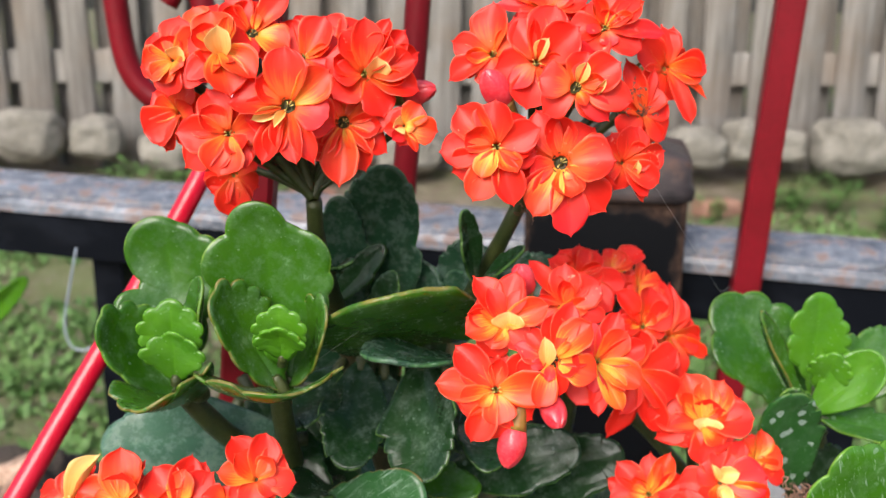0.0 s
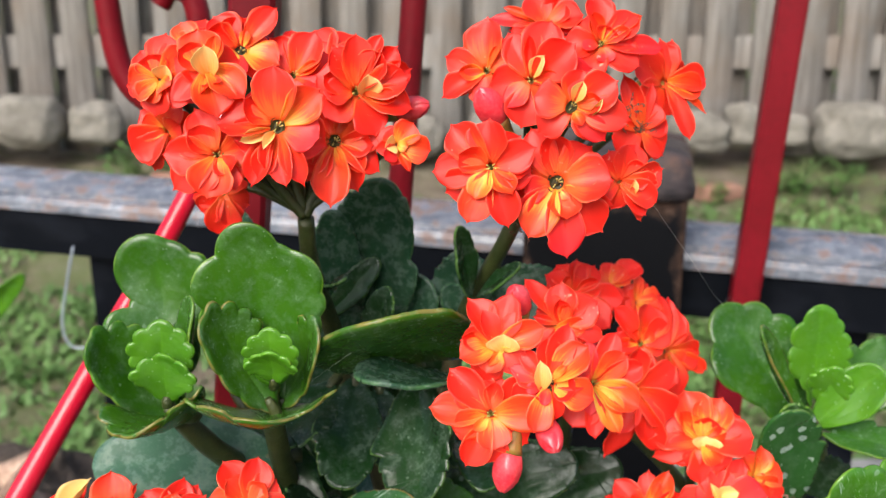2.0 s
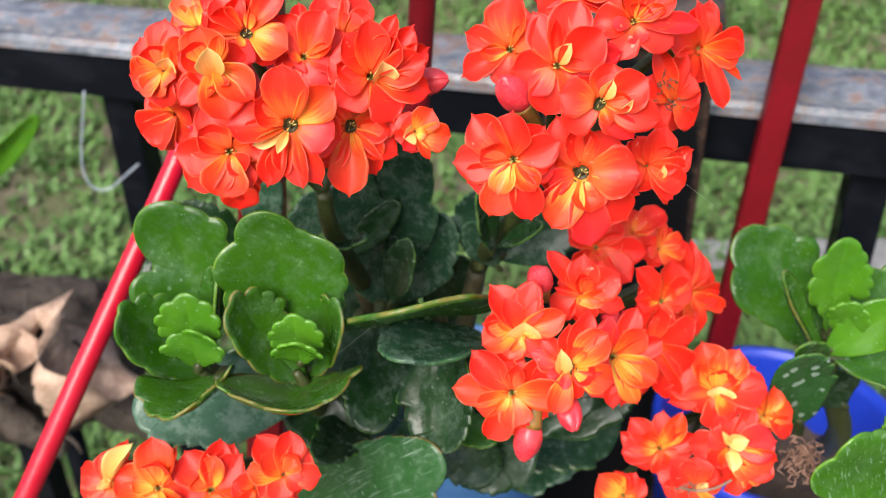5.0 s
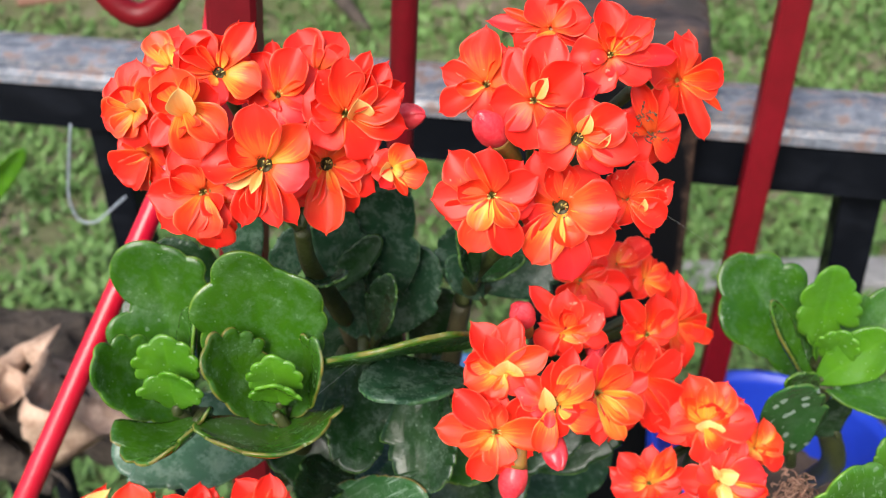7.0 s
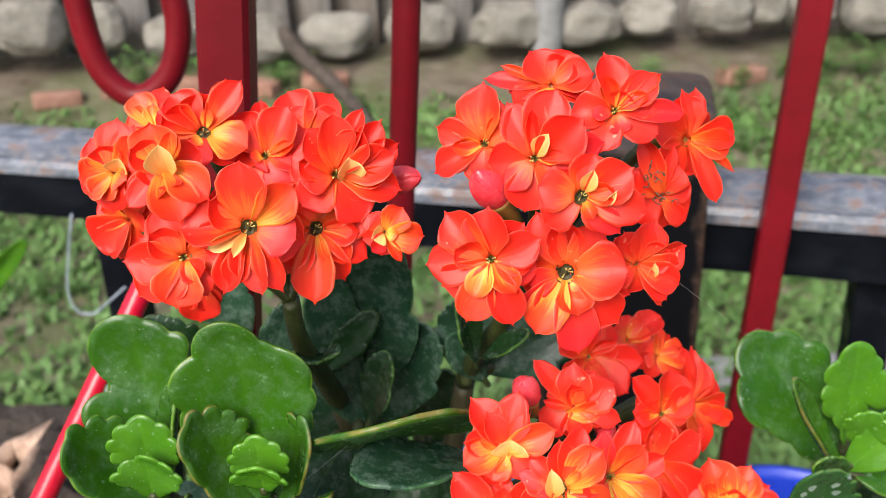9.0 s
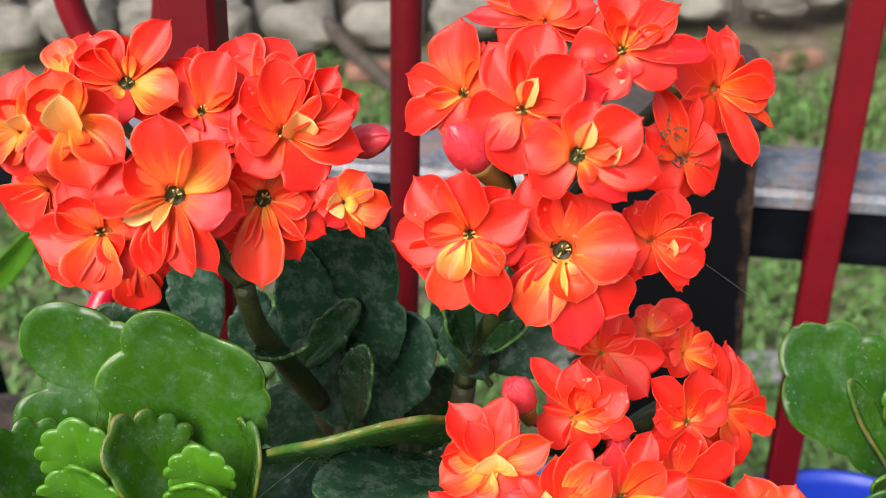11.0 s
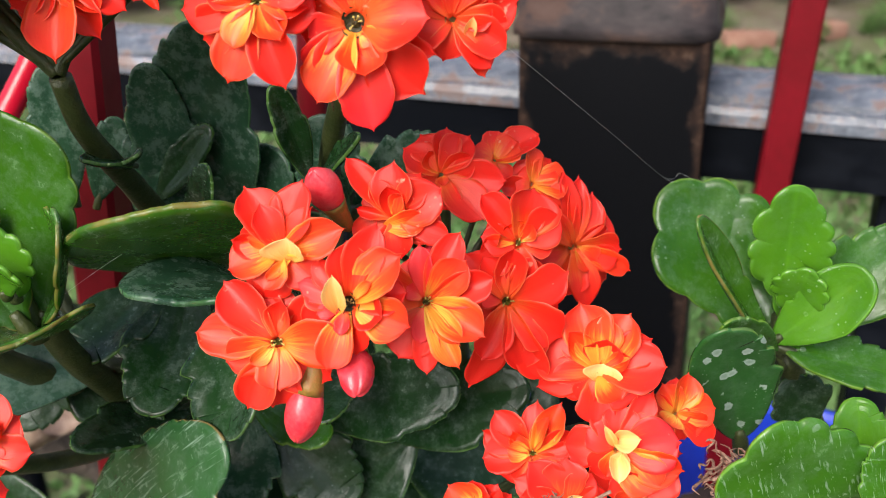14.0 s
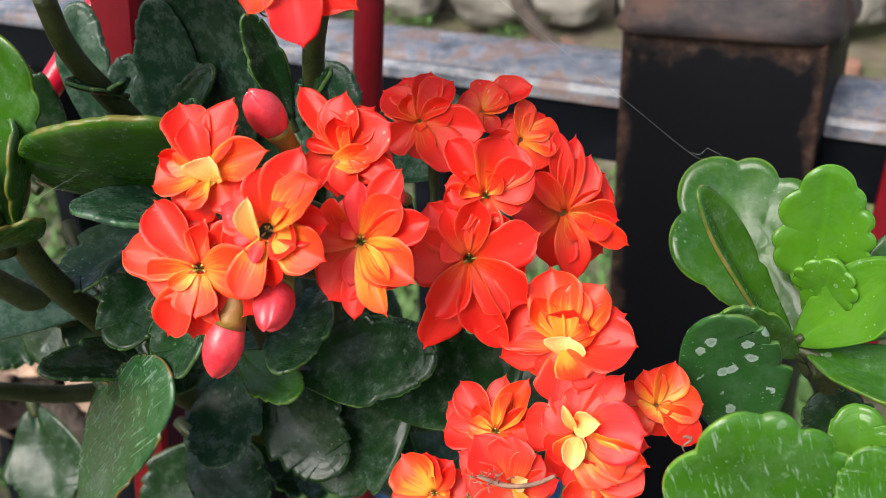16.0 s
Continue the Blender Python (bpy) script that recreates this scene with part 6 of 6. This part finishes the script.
leaf(plant, (0.0066, 0.1840, 0.5432), (0.0040, 0.1778, 0.5605), 0.0054, (0.50, -0.90, 0.20), leaf_shaded, cup=0.5, teeth=3, seed=2)
leaf(plant, (0.0079, 0.1860, 0.5429), (0.0164, 0.1780, 0.5527), 0.0039, (-0.40, -0.60, 0.60), leaf_shaded, cup=0.5, teeth=3, seed=3)
leaf(plant, (0.0047, 0.2000, 0.5305), (0.0058, 0.2020, 0.5489), 0.0147, (0.00, -1.00, 0.30), leaf_dusty, cup=0.2, teeth=4, seed=4)
leaf(plant, (0.0088, 0.2050, 0.5288), (0.0282, 0.2050, 0.5413), 0.0171, (-0.20, -1.00, 0.40), leaf_dusty, cup=0.2, teeth=4, seed=5)
leaf(plant, (0.0086, 0.2000, 0.5292), (0.0014, 0.1980, 0.5419), 0.0077, (0.30, -1.00, 0.20), leaf_dusty, cup=0.3, teeth=3, seed=6)
leaf(plant, (-0.0040, 0.1780, 0.5290), (-0.0030, 0.1590, 0.5105), 0.0185, (-0.40, -0.80, 0.20), leaf_shaded, cup=0.35, teeth=4, seed=7)
leaf(plant, (-0.0178, 0.1900, 0.5234), (-0.0190, 0.1660, 0.5095), 0.0150, (0.10, -0.80, 0.40), leaf_shaded, cup=0.25, teeth=4, seed=8)
leaf(plant, (-0.0228, 0.1900, 0.5220), (-0.0324, 0.1720, 0.5158), 0.0144, (-0.10, -0.60, 0.80), leaf_shaded, cup=0.25, teeth=4, seed=9)
leaf(plant, (-0.0132, 0.1950, 0.5187), (-0.0112, 0.1800, 0.5067), 0.0137, (0.20, -0.90, 0.40), leaf_shaded, cup=0.3, teeth=4, seed=10)
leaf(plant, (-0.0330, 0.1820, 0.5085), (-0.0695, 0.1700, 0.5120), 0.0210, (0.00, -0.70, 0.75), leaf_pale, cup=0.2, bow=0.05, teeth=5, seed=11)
leaf(plant, (-0.0234, 0.1900, 0.4944), (-0.0286, 0.1600, 0.5074), 0.0119, (0.10, -0.60, 0.80), leaf_shaded, cup=0.3, teeth=4, seed=12)
leaf(plant, (-0.0016, 0.1900, 0.4962), (0.0288, 0.1820, 0.5084), 0.0131, (0.05, -0.85, 0.50), leaf_shaded, cup=0.22, teeth=4, notch=0.04, seed=14)
leaf(plant, (0.0060, 0.1900, 0.5127), (0.0099, 0.1660, 0.5094), 0.0107, (0.10, -0.70, 0.70), leaf_shaded, cup=0.3, teeth=3, seed=15)
leaf(plant, (0.0104, 0.1950, 0.4874), (0.0416, 0.1900, 0.5019), 0.0169, (0.00, -0.80, 0.60), leaf_shaded, cup=0.2, teeth=4, seed=16)
leaf(plant, (-0.0003, 0.1950, 0.5132), (0.0059, 0.1850, 0.5042), 0.0101, (0.00, -0.90, 0.50), leaf_shaded, cup=0.3, teeth=3, seed=0)
part("stem", rod([(-0.0220, 0.1960, 0.5277), (-0.0191, 0.2020, 0.5100), (-0.0142, 0.2060, 0.4902), (-0.0089, 0.2100, 0.4656), (-0.0030, 0.2900, 0.3860)], [0.0022, 0.0024, 0.0026, 0.0026, 0.0026], 10, 20, 0.08), stem_brown, plant)
part("stem", rod([(0.0042, 0.2050, 0.5260), (0.0010, 0.2060, 0.5083), (-0.0031, 0.2080, 0.4876), (-0.0060, 0.2100, 0.4657), (0.0010, 0.2940, 0.3860)], [0.0022, 0.0024, 0.0026, 0.0026, 0.0026], 10, 20, 0.08), stem_brown, plant)
part("stem", rod([(0.0248, 0.2050, 0.4863), (0.0140, 0.2080, 0.4767), (0.0027, 0.2100, 0.4657), (0.0030, 0.2960, 0.3860)], [0.0022, 0.0024, 0.0026, 0.0026], 10, 20, 0.08), stem_brown, plant)
# lower tier of leaves, most of them coloured as if in shade
leaf(plant, (-0.0071, 0.1920, 0.4912), (0.0081, 0.1860, 0.4759), 0.0170, (0.10, -0.85, 0.40), leaf_shaded, cup=0.2, teeth=4, seed=21)
leaf(plant, (0.0192, 0.1950, 0.4873), (0.0018, 0.1900, 0.4705), 0.0180, (-0.10, -0.85, 0.45), leaf_shaded, cup=0.2, teeth=4, seed=22)
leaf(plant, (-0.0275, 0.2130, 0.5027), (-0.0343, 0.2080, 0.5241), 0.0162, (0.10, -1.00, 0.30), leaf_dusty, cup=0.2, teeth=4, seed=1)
leaf(plant, (-0.0070, 0.2130, 0.5038), (0.0017, 0.2080, 0.5272), 0.0148, (-0.10, -1.00, 0.30), leaf_shaded, cup=0.2, teeth=4, seed=2)
leaf(plant, (-0.0179, 0.2110, 0.4997), (-0.0156, 0.2090, 0.5205), 0.0150, (0.00, -1.00, 0.30), leaf_shaded, cup=0.2, teeth=4, seed=3)
leaf(plant, (-0.0003, 0.1860, 0.4978), (0.0301, 0.1800, 0.5080), 0.0155, (0.00, -0.80, 0.60), leaf_shaded, cup=0.15, teeth=5, seed=4)
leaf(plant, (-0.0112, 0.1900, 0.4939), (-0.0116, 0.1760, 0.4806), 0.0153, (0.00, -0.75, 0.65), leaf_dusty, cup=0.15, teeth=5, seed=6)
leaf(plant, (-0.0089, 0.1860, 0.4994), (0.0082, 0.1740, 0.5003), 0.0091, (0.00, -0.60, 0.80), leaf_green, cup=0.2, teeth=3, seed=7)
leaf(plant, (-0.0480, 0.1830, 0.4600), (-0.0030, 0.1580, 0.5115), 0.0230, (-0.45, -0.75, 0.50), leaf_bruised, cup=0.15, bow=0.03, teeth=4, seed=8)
leaf(plant, (-0.0429, 0.1900, 0.5168), (-0.0253, 0.1760, 0.4937), 0.0152, (0.50, -0.80, 0.30), leaf_shaded, cup=0.25, bow=-0.05, teeth=5, seed=9)
leaf(plant, (-0.0332, 0.2000, 0.5080), (-0.0228, 0.1880, 0.4872), 0.0183, (0.10, -1.00, 0.30), leaf_shaded, cup=0.2, teeth=4, seed=10)
leaf(plant, (-0.0499, 0.2050, 0.5049), (-0.0634, 0.1950, 0.4846), 0.0175, (0.20, -0.90, 0.50), leaf_shaded, cup=0.2, teeth=4, seed=11)
leaf(plant, (-0.0689, 0.2100, 0.4869), (-0.0784, 0.1950, 0.4825), 0.0148, (0.20, -0.80, 0.60), leaf_shaded, cup=0.2, teeth=4, seed=12)
leaf(plant, (-0.0363, 0.2050, 0.4658), (-0.0102, 0.1900, 0.4616), 0.0176, (0.10, -0.80, 0.60), leaf_shaded, cup=0.2, teeth=4, seed=13)
leaf(plant, (-0.0334, 0.2150, 0.4564), (-0.0499, 0.2050, 0.4364), 0.0210, (0.20, -0.90, 0.50), leaf_shaded, cup=0.2, teeth=4, seed=14)
leaf(plant, (-0.0862, 0.2150, 0.4570), (-0.0751, 0.2050, 0.4361), 0.0221, (0.10, -0.90, 0.50), leaf_shaded, cup=0.2, teeth=4, seed=15)
leaf(plant, (0.0012, 0.2150, 0.4742), (-0.0190, 0.2250, 0.4768), 0.0186, (0.00, -1.00, 0.40), leaf_shaded, cup=0.2, teeth=4, seed=16)
leaf(plant, (0.0105, 0.2100, 0.4705), (0.0251, 0.2150, 0.4860), 0.0150, (0.00, -1.00, 0.40), leaf_shaded, cup=0.2, teeth=4, seed=0)
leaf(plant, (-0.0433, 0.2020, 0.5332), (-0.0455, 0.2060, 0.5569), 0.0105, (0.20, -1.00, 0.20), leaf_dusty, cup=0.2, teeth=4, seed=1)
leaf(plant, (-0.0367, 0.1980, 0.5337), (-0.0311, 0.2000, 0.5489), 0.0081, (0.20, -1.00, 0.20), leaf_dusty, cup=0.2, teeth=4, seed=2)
leaf(plant, (-0.0248, 0.1960, 0.5345), (-0.0127, 0.1960, 0.5485), 0.0068, (-0.30, -1.00, 0.20), leaf_shaded, cup=0.3, teeth=4, seed=3)
leaf(plant, (-0.0486, 0.2000, 0.5307), (-0.0619, 0.1980, 0.5467), 0.0137, (0.20, -0.90, 0.40), leaf_shaded, cup=0.2, teeth=4, seed=4)
leaf(plant, (-0.0584, 0.2000, 0.5220), (-0.0719, 0.2000, 0.5315), 0.0132, (0.20, -0.90, 0.40), leaf_shaded, cup=0.2, teeth=4, seed=5)
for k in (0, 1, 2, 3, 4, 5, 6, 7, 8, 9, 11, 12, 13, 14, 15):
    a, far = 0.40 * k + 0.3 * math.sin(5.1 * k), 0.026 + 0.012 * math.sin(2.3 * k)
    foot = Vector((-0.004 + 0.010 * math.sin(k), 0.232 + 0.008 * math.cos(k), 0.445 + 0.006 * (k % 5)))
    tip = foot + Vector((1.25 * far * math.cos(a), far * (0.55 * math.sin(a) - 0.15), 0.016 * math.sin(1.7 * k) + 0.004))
    leaf(plant, foot, tip, 0.026 + 0.006 * (k % 3), (0.2 * math.cos(a), -0.6, 0.8), leaf_shaded if k % 3 else leaf_dusty, cup=0.2, bow=0.04, teeth=4, seed=k)

# ---- second plant, no flowers ----
sprout = thing("kalanchoe", (0.10, 0.24, 0.38), "young kalanchoe with bright green scalloped leaves in a dark blue pot", "potted plant")
BROAD_LEAF = [(-0.05, 0.82, 0.18), (0.10, 0.80, 0.13), (0.21, 0.66, 0.12), (-0.16, 0.62, 0.20), (0, 0.52, 0.28), (0.20, 0.46, 0.12), (0, 0.28, 0.18), (0, 0.10, 0.08), (0, 0.03, 0.05)]
TOOTHED_LEAF = [(0, 0.84, 0.16), (0.13, 0.78, 0.09), (0.20, 0.66, 0.08), (0.23, 0.54, 0.07), (0.22, 0.42, 0.07), (-0.13, 0.70, 0.14), (-0.21, 0.52, 0.08), (-0.13, 0.42, 0.14), (0, 0.54, 0.22), (0, 0.30, 0.16), (0, 0.10, 0.08), (0, 0.03, 0.05)]
WIDE_TOOTHED_LEAF = [(-0.04, 0.82, 0.17), (0.11, 0.85, 0.10), (0.23, 0.76, 0.09), (0.31, 0.65, 0.08), (0.36, 0.53, 0.08), (0.36, 0.41, 0.08), (-0.17, 0.64, 0.22), (0, 0.54, 0.34), (0, 0.32, 0.28), (0, 0.12, 0.15)]
leaf(sprout, (0.0852, 0.1950, 0.5070), (0.0680, 0.2118, 0.5330), 0.0190, (0.25, -1.00, 0.30), leaf_green, cup=0.25, bow=-0.06, seed=6, lobes=BROAD_LEAF)
leaf(sprout, (0.0835, 0.1910, 0.5085), (0.0665, 0.1842, 0.5372), 0.0074, (0.90, -0.50, 0.20), leaf_rim, cup=0.5, bow=-0.03, left=(), right=(0.45,), seed=7)
leaf(sprout, (0.0851, 0.1960, 0.5132), (0.0848, 0.1980, 0.5373), 0.0142, (0.00, -1.00, 0.30), leaf_young, cup=0.3, bow=-0.05, seed=8, lobes=TOOTHED_LEAF)
leaf(sprout, (0.0850, 0.1925, 0.5164), (0.0862, 0.1890, 0.5262), 0.0070, (-0.20, -0.90, 0.50), leaf_young, cup=0.25, seed=9, lobes=YOUNG_LEAF)
leaf(sprout, (0.0822, 0.1900, 0.5118), (0.0952, 0.1870, 0.5265), 0.0112, (-0.25, -0.85, 0.60), leaf_young, cup=0.35, bow=-0.04, left=(0.34, 0.46), right=(), seed=10)
leaf(sprout, (0.0876, 0.1980, 0.5095), (0.1091, 0.2060, 0.5248), 0.0159, (-0.35, -1.00, 0.35), leaf_green, cup=0.25, teeth=4, seed=11)
leaf(sprout, (0.0843, 0.1900, 0.5104), (0.1031, 0.1840, 0.5087), 0.0112, (-0.10, -0.35, 1.00), leaf_green, cup=0.25, teeth=4, seed=12)
leaf(sprout, (0.0832, 0.1900, 0.5097), (0.0715, 0.1800, 0.5209), 0.0074, (0.00, -1.00, 0.30), leaf_green, cup=0.3, teeth=3, seed=13)
leaf(sprout, (0.0774, 0.1840, 0.4955), (0.0717, 0.1760, 0.5229), 0.0155, (0.05, -1.00, 0.25), leaf_spotted, cup=0.12, bow=-0.03, left=(), right=(0.52, 0.68, 0.80), notch=0.10, seed=14)
leaf(sprout, (0.0818, 0.1540, 0.4975), (0.0735, 0.1515, 0.5236), 0.0215, (0.05, -1.00, 0.30), leaf_streak, cup=0.12, seed=15, lobes=WIDE_TOOTHED_LEAF)
leaf(sprout, (0.0898, 0.1600, 0.5013), (0.0882, 0.1660, 0.5175), 0.0097, (-0.10, -1.00, 0.40), leaf_young, cup=0.2, teeth=3, seed=16)
leaf(sprout, (0.0905, 0.1500, 0.5059), (0.0876, 0.1520, 0.5211), 0.0093, (-0.10, -1.00, 0.40), leaf_streak, cup=0.2, teeth=5, seed=0)
leaf(sprout, (0.0948, 0.2000, 0.4880), (0.0882, 0.2000, 0.4984), 0.0121, (0.00, -1.00, 0.30), leaf_shaded, cup=0.3, teeth=3, seed=1)
part("stem", rod([(0.0851, 0.1960, 0.5132), (0.0878, 0.2000, 0.5028), (0.0967, 0.2100, 0.4824), (0.1062, 0.2200, 0.4599), (0.1280, 0.2750, 0.4000)], [0.0020, 0.0024, 0.0028, 0.0032, 0.0036], 10, 20, 0.08), stem_green, sprout)
